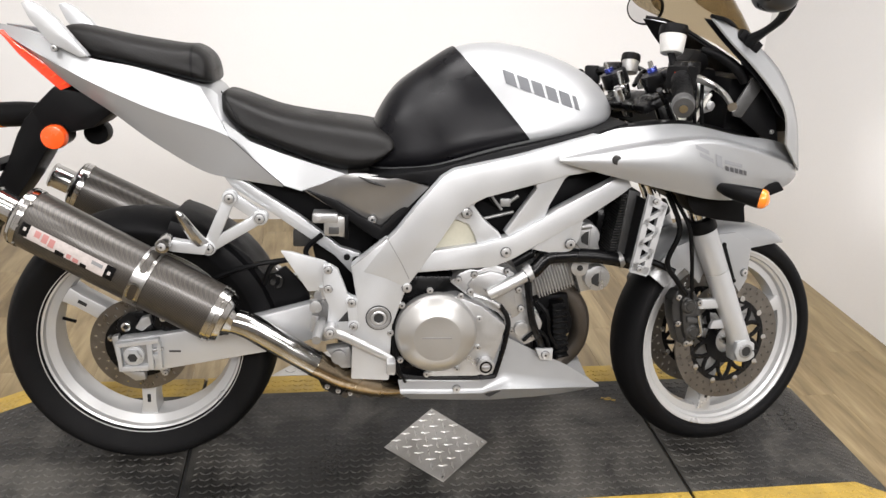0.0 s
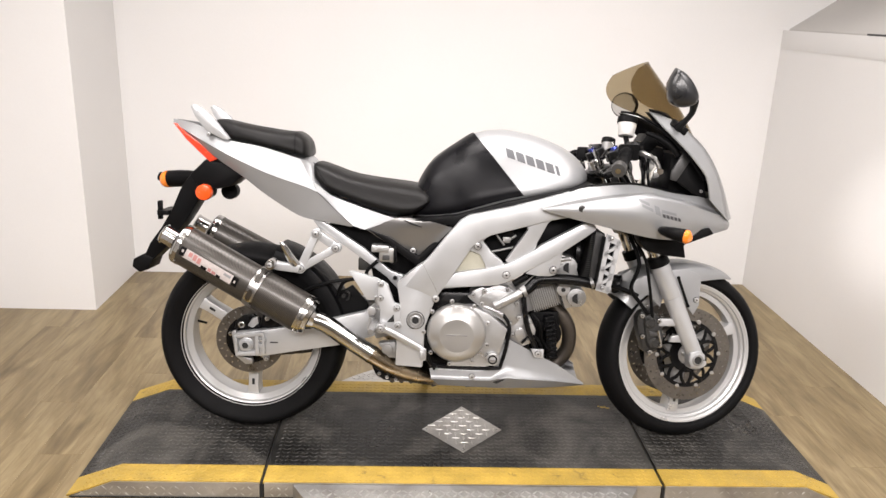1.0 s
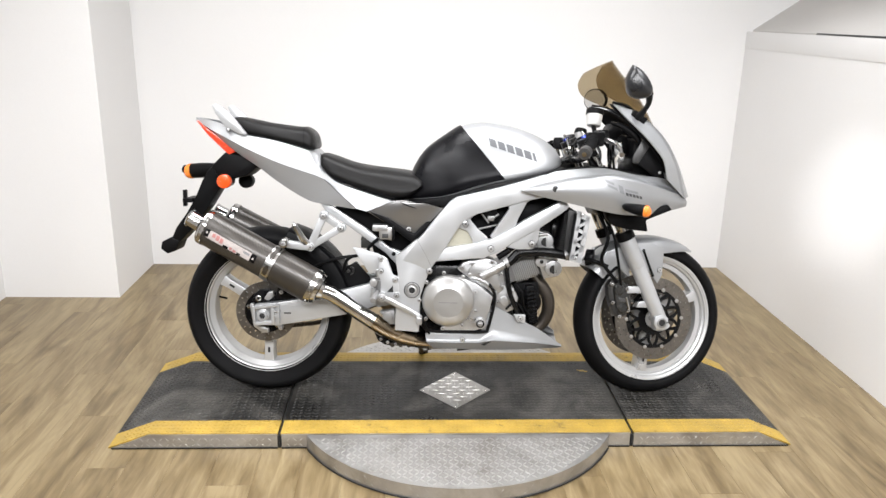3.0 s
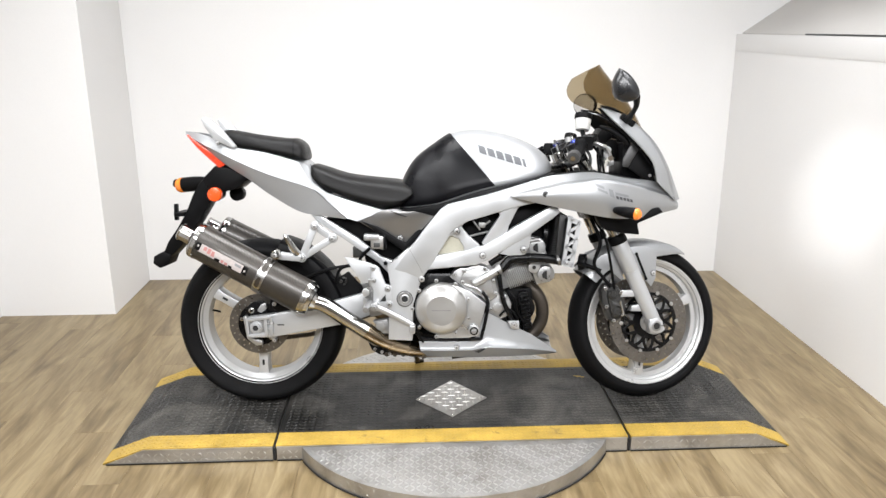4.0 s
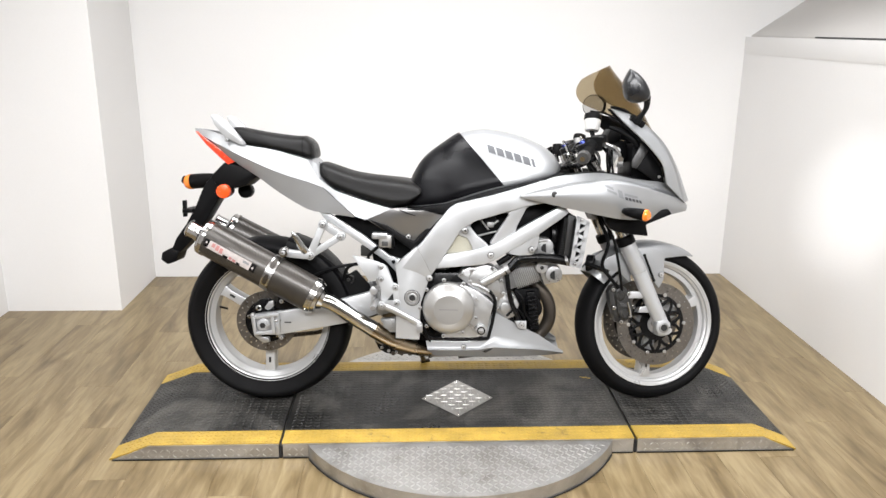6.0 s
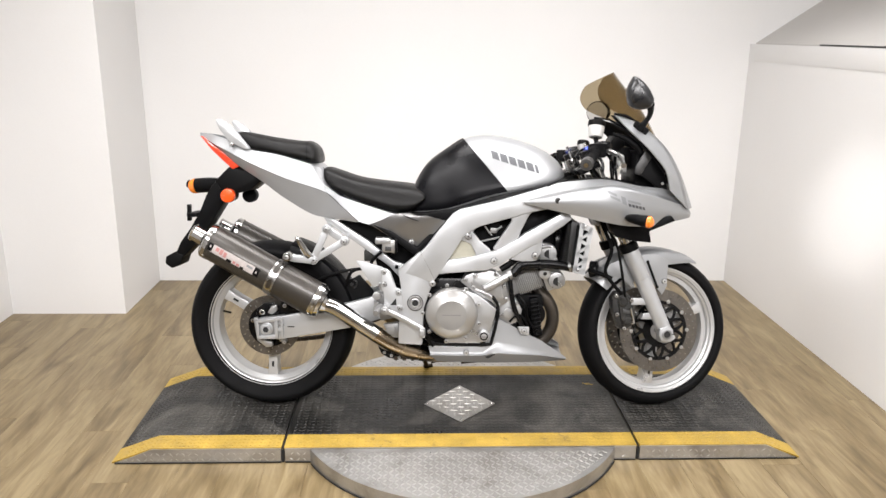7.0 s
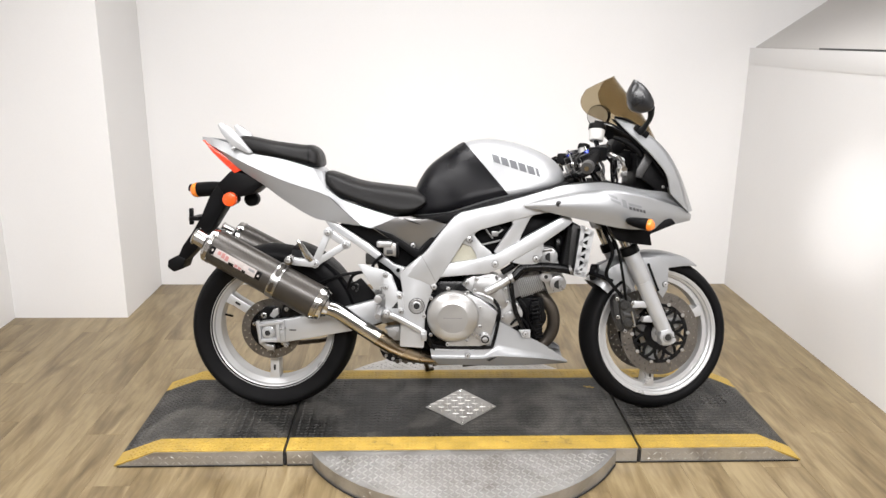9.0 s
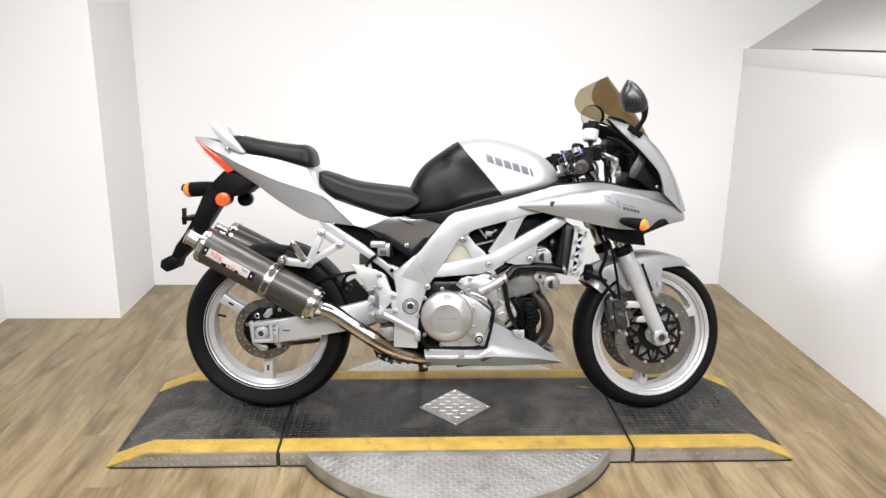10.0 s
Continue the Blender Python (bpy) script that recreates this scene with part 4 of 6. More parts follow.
part("hose_guide", join(tube([(-0.395, -0.092, 0.487), (-0.383, -0.094, 0.482), (-0.384, -0.094, 0.466), (-0.393, -0.092, 0.458)], 0.003, 4, 8), rod((-0.402, -0.084, 0.470), (-0.402, -0.094, 0.470), 0.006)), CALIPER, flap)
add("battery_box", join(prism([(-0.46, 0.70), (-0.24, 0.70), (-0.16, 0.60), (-0.22, 0.47), (-0.30, 0.49), (-0.33, 0.62), (-0.41, 0.665)], -0.085, 0.085, 0.01), box(-0.30, -0.16, -0.07, 0.07, 0.40, 0.56, 0.01)), BLACK, "black battery box and inner tray")
add("shock_absorber", join(tube([(-0.30, 0, 0.36), (-0.25, 0, 0.66)], 0.02, 3), rod((-0.275, 0, 0.50), (-0.265, 0, 0.56), 0.035)), GLOSS_BLACK)
res = add("rear_brake_reservoir", box(-0.285, -0.238, -0.165, -0.125, 0.600, 0.646, 0.008), COVER, "grey rear brake reservoir")
part("cap", box(-0.309, -0.254, -0.168, -0.122, 0.630, 0.652, 0.005), PALE_CAST, res, "grey lid")
part("lid_screw", rod((-0.295, -0.168, 0.641), (-0.295, -0.171, 0.641), 0.005, segments=10), BOLT, res)
part("level_window", box(-0.274, -0.252, -0.1662, -0.160, 0.606, 0.622, 0.001), INNER, res)
part("clip", box(-0.240, -0.232, -0.168, -0.125, 0.596, 0.650, 0.002), GLOSS_BLACK, res)
add("relay_bracket", join(box(-0.252, -0.232, -0.15, -0.12, 0.595, 0.648, 0.004), rod((-0.243, -0.14, 0.615), (-0.243, -0.155, 0.615), 0.009)), CAST)
add("relay", box(-0.355, -0.315, -0.11, -0.07, 0.560, 0.60, 0.005), CALIPER)
add("brake_hose", tube([(-0.29, -0.15, 0.60), (-0.325, -0.14, 0.56), (-0.30, -0.15, 0.52), (-0.27, -0.16, 0.49)], 0.006), BLACK)
add("wiring_hose", tube([(-0.42, -0.10, 0.47), (-0.40, -0.12, 0.52), (-0.36, -0.125, 0.535), (-0.32, -0.11, 0.525)], 0.006), BLACK)
add("heel_guard", prism([(-0.374, 0.573), (-0.352, 0.571), (-0.283, 0.552), (-0.262, 0.537), (-0.258, 0.500), (-0.270, 0.487), (-0.316, 0.483)], -0.190, -0.178, 0.0015), FRAME_ALU, "silver heel guard plate")
bracket = add("footrest_bracket", prism([(-0.284, 0.546), (-0.270, 0.550), (-0.252, 0.538), (-0.231, 0.482), (-0.208, 0.474), (-0.202, 0.462), (-0.203, 0.404), (-0.215, 0.390), (-0.258, 0.392), (-0.275, 0.402), (-0.273, 0.458), (-0.284, 0.487)], -0.206, -0.190, 0.003), FRAME_ALU, "silver cast rider footrest bracket")
# Raised dark triangle; the shade of the bracket's hole put into colour.
part("bracket_hole_shade", prism([(-0.231, 0.446), (-0.229, 0.421), (-0.252, 0.420)], -0.2068, -0.204, 0.001), DARK_GAP, bracket)
part("bracket_rib", strut((-0.223, 0.466), (-0.218, 0.411), 0.020, -0.2085, -0.203, 0.0015), FRAME_ALU, bracket)
bolts(bracket, [(-0.2225, -0.2105, 0.466), (-0.218, -0.2105, 0.411)], 0.0085)
bolts(bracket, [(-0.273, -0.206, 0.538), (-0.273, -0.206, 0.495)], 0.0085)
part("footpeg", tube([(-0.285, -0.19, 0.410, 0.014), (-0.291, -0.225, 0.410, 0.0115), (-0.295, -0.272, 0.404, 0.010)], 0.012, 4, 12), CAST, bracket, "grey rider footpeg")
pedal = add("brake_pedal", moved(tube([(-0.275, 0, 0.410, 0.009), (-0.257, 0, 0.402, 0.0105), (-0.231, 0, 0.391, 0.0105), (-0.153, 0, 0.350, 0.0095), (-0.132, 0, 0.338, 0.0085)], 0.01, 5, 14), Matrix.Translation((0, -0.228, 0)) @ Matrix.Diagonal((1, 0.55, 1, 1))), PALE_CAST, "silver rear brake pedal")
part("pedal_tip", box(-0.146, -0.126, -0.262, -0.226, 0.318, 0.346, 0.005), PALE_CAST, pedal, "flat pedal tip")
part("pedal_pivot", rod((-0.268, -0.190, 0.406), (-0.268, -0.236, 0.406), 0.015, segments=20, r=0.002), PALE_CAST, pedal)
bolts(pedal, [(-0.268, -0.236, 0.406)], 0.008)
add("brake_light_switch", join(rod((-0.30, -0.185, 0.452), (-0.30, -0.205, 0.452), 0.014, segments=20, r=0.003), rod((-0.30, -0.19, 0.43), (-0.305, -0.19, 0.392), 0.009), rod((-0.278, -0.19, 0.47), (-0.283, -0.19, 0.497), 0.011)), PALE_CAST)
side, _ = both("side_panel", sheet([[(-0.327, -0.150, 0.697), (-0.27, -0.150, 0.662), (-0.221, -0.146, 0.634), (-0.178, -0.140, 0.608)], [(-0.285, -0.156, 0.716), (-0.23, -0.160, 0.694), (-0.18, -0.156, 0.668), (-0.148, -0.148, 0.632)], [(-0.242, -0.160, 0.736), (-0.18, -0.172, 0.722), (-0.14, -0.170, 0.695), (-0.118, -0.160, 0.655)], [(-0.20, -0.165, 0.741), (-0.13, -0.176, 0.734), (-0.085, -0.178, 0.722), (-0.062, -0.176, 0.716)]], 0.006, 4), SHADED_SILVER, "silver side panel under the seat, shade put into its colour")
# Thin dark tube: the shade in the panel's small fold put into colour.
part("panel_fold_shade", tube([(-0.212, -0.171, 0.735, 0.0015), (-0.185, -0.175, 0.724, 0.003), (-0.155, -0.175, 0.715, 0.001)], 0.002, 4, 6), DARK_GAP, side)
bolts(side, [(-0.181, -0.151, 0.637)], 0.010)
both("side_panel_edge", prism([(-0.322, 0.700), (-0.255, 0.654), (-0.200, 0.614), (-0.170, 0.594), (-0.150, 0.597), (-0.030, 0.725), (-0.050, 0.734), (-0.11, 0.680), (-0.162, 0.622), (-0.205, 0.645), (-0.255, 0.678)], -0.164, -0.120, 0.005), BLACK, "black lower edge of the side panel")

# frame
FO, FN = -0.208, -0.172
members = [
    [(-0.150, 0.605), (-0.130, 0.626), (-0.085, 0.686), (-0.037, 0.744), (-0.012, 0.760), (0.051, 0.775), (0.117, 0.791), (0.205, 0.817), (0.285, 0.842), (0.318, 0.838), (0.36, 0.795), (0.330, 0.775), (0.29, 0.766), (0.225, 0.753), (0.177, 0.738), (0.058, 0.703), (0.029, 0.688), (-0.001, 0.664), (-0.036, 0.605), (-0.077, 0.541), (-0.105, 0.50), (-0.150, 0.520), (-0.200, 0.535)],
    [(-0.095, 0.532), (0.085, 0.549), (0.127, 0.568), (0.181, 0.602), (0.273, 0.657), (0.349, 0.712), (0.374, 0.733), (0.362, 0.757), (0.340, 0.752), (0.214, 0.680), (0.185, 0.658), (0.117, 0.619), (0.059, 0.601), (-0.048, 0.583), (-0.085, 0.548)],
    [(-0.012, 0.652), (0.029, 0.694), (0.048, 0.700), (0.034, 0.682), (0.060, 0.650), (0.092, 0.624), (0.104, 0.608), (0.046, 0.596), (0.041, 0.612), (0.025, 0.641), (0.002, 0.649)],
    [(0.163, 0.732), (0.180, 0.748), (0.254, 0.767), (0.228, 0.745), (0.199, 0.686), (0.190, 0.652), (0.120, 0.612), (0.104, 0.624), (0.168, 0.722)],
    [(0.165, 0.588), (0.232, 0.576), (0.257, 0.587), (0.271, 0.615), (0.277, 0.664), (0.305, 0.688), (0.25, 0.665)],
    [(-0.225, 0.545), (-0.150, 0.608), (-0.085, 0.540), (-0.106, 0.495), (-0.134, 0.41), (-0.138, 0.279), (-0.222, 0.283), (-0.220, 0.40), (-0.212, 0.47)],
]
frame_near = join(*[prism(p, FO + step, FN + 0.0011 * k, 0.004, 2) for k, (p, step) in enumerate(zip(members, (0.0, 0.003, 0.013, 0.013, 0.009, 0.0015)))])
main_frame, twin = both("main_frame", frame_near, FRAME_ALU, "white-silver aluminium truss frame")
twin.name = "main_frame"
bolts(main_frame, [(0.018, -0.205, 0.668), (0.108, -0.206, 0.583), (0.250, -0.203, 0.603), (-0.104, -0.206, 0.500)], 0.011)
part("frame_recess", prism([(-0.050, 0.578), (-0.004, 0.660), (0.020, 0.664), (0.052, 0.617), (0.046, 0.592)], -0.184, -0.176, 0.002), BEIGE, main_frame, "pale beige panel in the frame opening")
PIVOT = (-0.164, 0, 0.430)
part("pivot_groove", lathe([(0.024, -0.2040), (0.0285, -0.2040), (0.0285, -0.2078), (0.024, -0.2078)], 36, PIVOT, True), DARK_GAP, main_frame)
part("pivot_ring", lathe([(0.015, -0.204), (0.0262, -0.204), (0.0262, -0.2100), (0.0248, -0.2112), (0.0205, -0.2112), (0.0195, -0.2092), (0.015, -0.2086)], 36, PIVOT, True), CAST, main_frame, "steel swing arm pivot ring")
part("pivot_nut", lathe([(0.011, -0.204), (0.0165, -0.204), (0.0165, -0.2105), (0.0150, -0.2115), (0.0120, -0.2115), (0.011, -0.2100)], 24, PIVOT, True), PALE_CAST, main_frame)
part("pivot_socket", rod((-0.164, -0.2045, 0.430), (-0.164, -0.2098, 0.430), 0.0118, segments=6), DARK_GAP, main_frame)
part("frame_seam", join(tube([(-0.225, -0.2075, 0.545), (-0.19, -0.208, 0.575), (-0.150, -0.2085, 0.612)], 0.0010, 2, 6), tube([(-0.150, -0.2078, 0.612), (-0.12, -0.2078, 0.56), (-0.100, -0.2078, 0.520)], 0.0010, 2, 6)), CAST, main_frame)
part("subframe_bolt", join(rod((-0.212, -0.128, 0.535), (-0.212, -0.138, 0.535), 0.012), rod((-0.235, -0.128, 0.545), (-0.235, -0.136, 0.545), 0.007)), GLOSS_BLACK, main_frame)
part("lower_mount", join(prism([(-0.280, 0.345), (-0.225, 0.352), (-0.215, 0.300), (-0.245, 0.298)], -0.185, -0.15, 0.006), rod((-0.250, -0.185, 0.330), (-0.250, -0.196, 0.330), 0.017, segments=20, r=0.002)), CAST, main_frame)

# engine
block = add("engine", join(prism([(-0.135, 0.47), (-0.10, 0.515), (0.02, 0.515), (0.12, 0.46), (0.18, 0.42), (0.20, 0.34), (0.16, 0.25), (-0.10, 0.25), (-0.14, 0.30)], -0.165, 0.165, 0.015), prism([(-0.05, 0.50), (0.05, 0.50), (0.03, 0.74), (-0.09, 0.74)], -0.11, 0.11, 0.012)), GLOSS_BLACK, "black and silver V-twin engine")
part("clutch_housing", prism([(-0.030, 0.474), (0.008, 0.480), (0.063, 0.458), (0.121, 0.412), (0.113, 0.373), (0.090, 0.298), (0.060, 0.288), (-0.050, 0.287), (-0.060, 0.36)], -0.205, -0.150, 0.006), PALE_CAST, block, "cast clutch housing")
part("clutch_cover", lathe([(0.0, -0.2395), (0.052, -0.2395), (0.054, -0.2388), (0.060, -0.2362), (0.078, -0.2270), (0.086, -0.2200), (0.091, -0.211), (0.093, -0.195)], 64, (-0.036, 0, 0.394)), COVER, block, "round bronze-silver clutch cover", 18)
part("cover_script", box(-0.069, -0.004, -0.2402, -0.2390, 0.394, 0.397), CAST, block)
for k in range(9):
    a = radians(20 + 40 * k)
    part("bolt", bolt((-0.036 + 0.101 * math.cos(a), -0.203, 0.394 + 0.101 * math.sin(a)), 0.0075), BOLT, block)
part("oil_filler", rod((0.078, -0.20, 0.318), (0.078, -0.222, 0.318), 0.020, segments=24, r=0.003), PALE_CAST, block)
part("filler_groove", lathe([(0.010, -0.2225), (0.0145, -0.2225), (0.0145, -0.2195), (0.010, -0.2195)], 24, (0.078, 0, 0.318), True), GLOSS_BLACK, block)
part("filler_grip", box(0.069, 0.087, -0.2265, -0.2215, 0.3155, 0.3205, 0.001), CAST, block)
part("gasket_edge", tube([(-0.118, -0.19, 0.300), (-0.10, -0.195, 0.284), (0.0, -0.197, 0.282), (0.09, -0.197, 0.283), (0.108, -0.195, 0.300), (0.128, -0.193, 0.41), (0.105, -0.19, 0.455)], 0.006, 5, 8), GLOSS_BLACK, block)
part("water_pump", prism([(-0.008, 0.505), (0.012, 0.526), (0.035, 0.536), (0.055, 0.534), (0.082, 0.548), (0.118, 0.540), (0.151, 0.518), (0.156, 0.485), (0.168, 0.450), (0.150, 0.425), (0.123, 0.411), (0.105, 0.432), (0.047, 0.462)], -0.182, -0.11, 0.006), PALE_CAST, block, "cast water pump housing")
part("pump_lid", prism([(0.030, 0.500), (0.045, 0.522), (0.080, 0.534), (0.112, 0.526), (0.138, 0.505), (0.140, 0.470), (0.146, 0.450), (0.125, 0.432), (0.100, 0.452), (0.055, 0.472)], -0.190, -0.178, 0.005), PALE_CAST, block)
part("pump_rib", tube([(0.045, -0.190, 0.478), (0.085, -0.192, 0.466), (0.118, -0.190, 0.442)], 0.005, 4, 8), PALE_CAST, block)
bolts(block, [(0.045, -0.186, 0.525), (0.118, -0.186, 0.534), (0.148, -0.183, 0.490), (0.128, -0.188, 0.425), (0.038, -0.186, 0.486), (0.010, -0.184, 0.512), (0.156, -0.183, 0.445)], 0.0075)
part("front_casting", prism([(0.130, 0.430), (0.165, 0.448), (0.196, 0.436), (0.214, 0.402), (0.205, 0.362), (0.170, 0.345), (0.130, 0.370), (0.120, 0.40)], -0.168, -0.10, 0.007), PALE_CAST, block, "cast crankcase front")
part("front_boss", rod((0.163, -0.165, 0.392), (0.163, -0.178, 0.392), 0.017, segments=20, r=0.003), PALE_CAST, block)
bolts(block, [(0.192, -0.168, 0.425), (0.188, -0.168, 0.372), (0.140, -0.168, 0.385)], 0.007)
part("water_pipe", tube([(0.080, -0.196, 0.482), (0.11, -0.20, 0.500), (0.150, -0.20, 0.524), (0.166, -0.198, 0.534)], 0.0142, 4, 14), PALE_CAST, block, "silver water pipe")
part("hose_clip", rod((0.158, -0.20, 0.529), (0.168, -0.198, 0.536), 0.018), CAST, block)
add("coolant_hose", tube([(0.156, -0.198, 0.527), (0.180, -0.194, 0.541), (0.206, -0.190, 0.567), (0.244, -0.188, 0.572), (0.29, -0.188, 0.573), (0.342, -0.186, 0.568), (0.385, -0.182, 0.560), (0.405, -0.175, 0.554)], 0.0160, 6, 14), GLOSS_BLACK, "black rubber coolant hose")
for x, z in ((0.165, 0.535), (0.372, 0.563)):
    part("hose_clamp", rod((x - 0.005, -0.1935 if x < 0.3 else -0.183, z - 0.002), (x + 0.005, -0.1925 if x < 0.3 else -0.182, z + 0.002), 0.0190), CAST, bpy.data.objects["coolant_hose"])
up = Vector((0.23, 0, 0.085)).normalized()
tilt = Matrix.Translation((0.10, 0, 0.445)) @ Matrix.Rotation(-math.atan2(up.z, up.x), 4, "Y")
for k in range(13):
    fin = box(0.106 + 0.0069 * k, 0.1092 + 0.0069 * k, -0.128, 0.128, -0.034, 0.034 + 0.0016 * k, 0.0008)
    part("cylinder_fin", moved(fin, tilt), PALE_CAST, block)
part("cylinder", moved(box(0.04, 0.21, -0.118, 0.118, -0.030, 0.034, 0.008), tilt), CAST, block)
part("cylinder_head", moved(prism([(0.195, -0.050), (0.245, -0.058), (0.268, -0.030), (0.272, 0.06), (0.245, 0.090), (0.200, 0.080)], -0.135, 0.135, 0.008), tilt), PALE_CAST, block, "cast cylinder head")
part("head_joint", moved(box(0.196, 0.200, -0.1365, 0.1365, -0.050, 0.080), tilt), DARK_GAP, block)
for x, z in ((0.302, 0.606), (0.336, 0.508)):
    cap = part("cam_cap", rod((x, -0.10, z), (x, -0.155, z), 0.032, 0.030, 28, 0.004), PALE_CAST, block, "round cam end cap")
    part("cap_recess", prism([(x + 0.004, z - 0.020), (x + 0.002, z + 0.014), (x - 0.008, z + 0.010), (x - 0.015, z), (x - 0.013, z - 0.012)], -0.157, -0.150, 0.002), DARK_GAP, cap)
    part("cap_web", box(x + 0.005, x + 0.0065, -0.1562, -0.150, z - 0.026, z + 0.026), CAST, cap)
part("spark_cap", rod((0.293, -0.125, 0.532), (0.293, -0.152, 0.532), 0.021, segments=24, r=0.003), PALE_CAST, block)
part("spark_socket", rod((0.293, -0.150, 0.532), (0.293, -0.1535, 0.532), 0.007, segments=12), DARK_GAP, block)
add("cylinder_lug", join(box(0.262, 0.30, -0.15, -0.10, 0.56, 0.64, 0.006), rod((0.27, -0.15, 0.625), (0.31, -0.15, 0.632), 0.008)), CAST)
add("front_header", tube([(0.275, -0.04, 0.462), (0.306, -0.05, 0.430), (0.330, -0.05, 0.392), (0.338, -0.05, 0.348), (0.330, -0.05, 0.305), (0.302, -0.05, 0.268), (0.24, -0.06, 0.230), (0.0, -0.08, 0.20)], 0.0235, 6, 18), BURNT, "dark burnt header pipe")
rect = add("rectifier", prism([(0.243, 0.436), (0.274, 0.440), (0.292, 0.300), (0.256, 0.292)], -0.128, -0.09, 0.005), GLOSS_BLACK, "black ribbed rectifier")
for k in range(9):
    x, z = 0.260 + 0.0017 * k, 0.420 - 0.0145 * k
    part("rib", prism([(x - 0.017, z - 0.003), (x + 0.017, z + 0.003), (x + 0.017, z + 0.0085), (x - 0.017, z + 0.0025)], -0.140, -0.126, 0.001, 1), GLOSS_BLACK, rect)
add("crankcase_hose", tube([(0.165, -0.186, 0.520), (0.169, -0.190, 0.49), (0.174, -0.190, 0.458), (0.185, -0.186, 0.412), (0.206, -0.176, 0.365), (0.225, -0.15, 0.325)], 0.0085, 5, 12), GLOSS_BLACK, "black crankcase hose")
# Black filler added for the shaded space in front of the engine.
add("dark_engine_fill", join(rod((0.262, -0.095, 0.372), (0.262, 0.02, 0.372), 0.044, segments=28, r=0.005), prism([(0.20, 0.440), (0.292, 0.444), (0.300, 0.400), (0.290, 0.285), (0.235, 0.280), (0.20, 0.33)], -0.082, 0.06, 0.006)), BLACK, "black filler for the shaded space below the cylinder")
add("fan_motor", join(prism([(0.255, 0.760), (0.375, 0.735), (0.366, 0.560), (0.335, 0.560), (0.285, 0.600), (0.215, 0.585), (0.175, 0.555), (0.165, 0.62)], -0.096, 0.10, 0.006), rod((0.350, -0.090, 0.645), (0.330, -0.090, 0.645), 0.030, segments=24, r=0.003)), BLACK, "black fan and duct behind the radiator")
add("engine_stay", join(rod((0.135, -0.17, 0.548), (0.175, -0.175, 0.575), 0.011, segments=14), rod((0.160, -0.160, 0.555), (0.215, -0.165, 0.598), 0.006)), GLOSS_BLACK)
tab = add("pan_tab", prism([(0.198, 0.345), (0.240, 0.345), (0.240, 0.315), (0.212, 0.318)], -0.182, -0.172, 0.003), FRAME_ALU, "silver fixing tab of the belly pan")
bolts(tab, [(0.222, -0.182, 0.331)], 0.009)
add("lead", tube([(0.20, -0.15, 0.45), (0.225, -0.16, 0.42), (0.235, -0.15, 0.37), (0.262, -0.14, 0.33)], 0.005, 5, 8), BLACK)
add("lead", tube([(0.17, -0.17, 0.36), (0.20, -0.17, 0.385), (0.228, -0.16, 0.36), (0.245, -0.15, 0.31)], 0.0045, 5, 8), BLACK)
add("oil_sump_guard", prism([(-0.26, 0.275), (-0.10, 0.275), (0.0, 0.235), (-0.10, 0.205), (-0.20, 0.215), (-0.255, 0.245)], -0.10, 0.10, 0.01), GLOSS_BLACK)
add("engine_cable", tube([(-0.125, -0.19, 0.46), (-0.130, -0.20, 0.40), (-0.125, -0.20, 0.33), (-0.11, -0.19, 0.275)], 0.004, 4, 8), BLACK)
add("engine_cable", tube([(-0.12, -0.195, 0.35), (-0.117, -0.205, 0.31), (-0.10, -0.20, 0.272)], 0.0035, 4, 8), BLACK)
add("airbox", join(prism([(0.03, 0.72), (0.30, 0.78), (0.36, 0.74), (0.16, 0.60), (0.06, 0.58)], -0.13, 0.13, 0.02), rod((0.10, -0.12, 0.70), (0.10, -0.165, 0.70), 0.028, segments=20, r=0.004)), BLACK, "black airbox between the frame rails")
add("throttle_link", join(box(0.095, 0.118, -0.172, -0.164, 0.676, 0.694, 0.003), rod((0.115, -0.165, 0.685), (0.135, -0.165, 0.70), 0.004), rod((0.05, -0.15, 0.64), (0.13, -0.15, 0.66), 0.004), rod((0.075, -0.166, 0.700), (0.100, -0.166, 0.668), 0.003)), CAST)

# belly pan
PAN_TOP = [(-0.116, -0.186, 0.270), (-0.02, -0.190, 0.271), (0.078, -0.192, 0.273), (0.098, -0.190, 0.318), (0.122, -0.184, 0.379), (0.223, -0.160, 0.321), (0.287, -0.142, 0.287), (0.340, -0.124, 0.249), (0.382, -0.104, 0.217)]
PAN_CREASE = [(-0.110, -0.190, 0.242), (-0.02, -0.194, 0.243), (0.075, -0.197, 0.246), (0.098, -0.197, 0.252), (0.125, -0.196, 0.255), (0.215, -0.178, 0.247), (0.285, -0.155, 0.238), (0.340, -0.130, 0.226), (0.385, -0.104, 0.214)]
PAN_LOW = [(-0.085, -0.160, 0.213), (-0.02, -0.161, 0.212), (0.075, -0.162, 0.211), (0.10, -0.162, 0.211), (0.125, -0.160, 0.211), (0.215, -0.146, 0.210), (0.285, -0.126, 0.208), (0.340, -0.104, 0.206), (0.384, -0.082, 0.204)]
PAN_KEEL = [(x, 0.0, z - 0.012) for x, y, z in PAN_LOW]


def facet(a, b, t=0.004):
    """A flat-sided strip of shell between two lines, with crisp corners."""
    bm = skin([a, b], False, False)
    bmesh.ops.subdivide_edges(bm, edges=bm.edges[:], cuts=2, use_grid_fill=True)
    bm.normal_update()
    bmesh.ops.recalc_face_normals(bm, faces=bm.faces)
    bmesh.ops.solidify(bm, geom=bm.faces[:], thickness=t)
    return bm


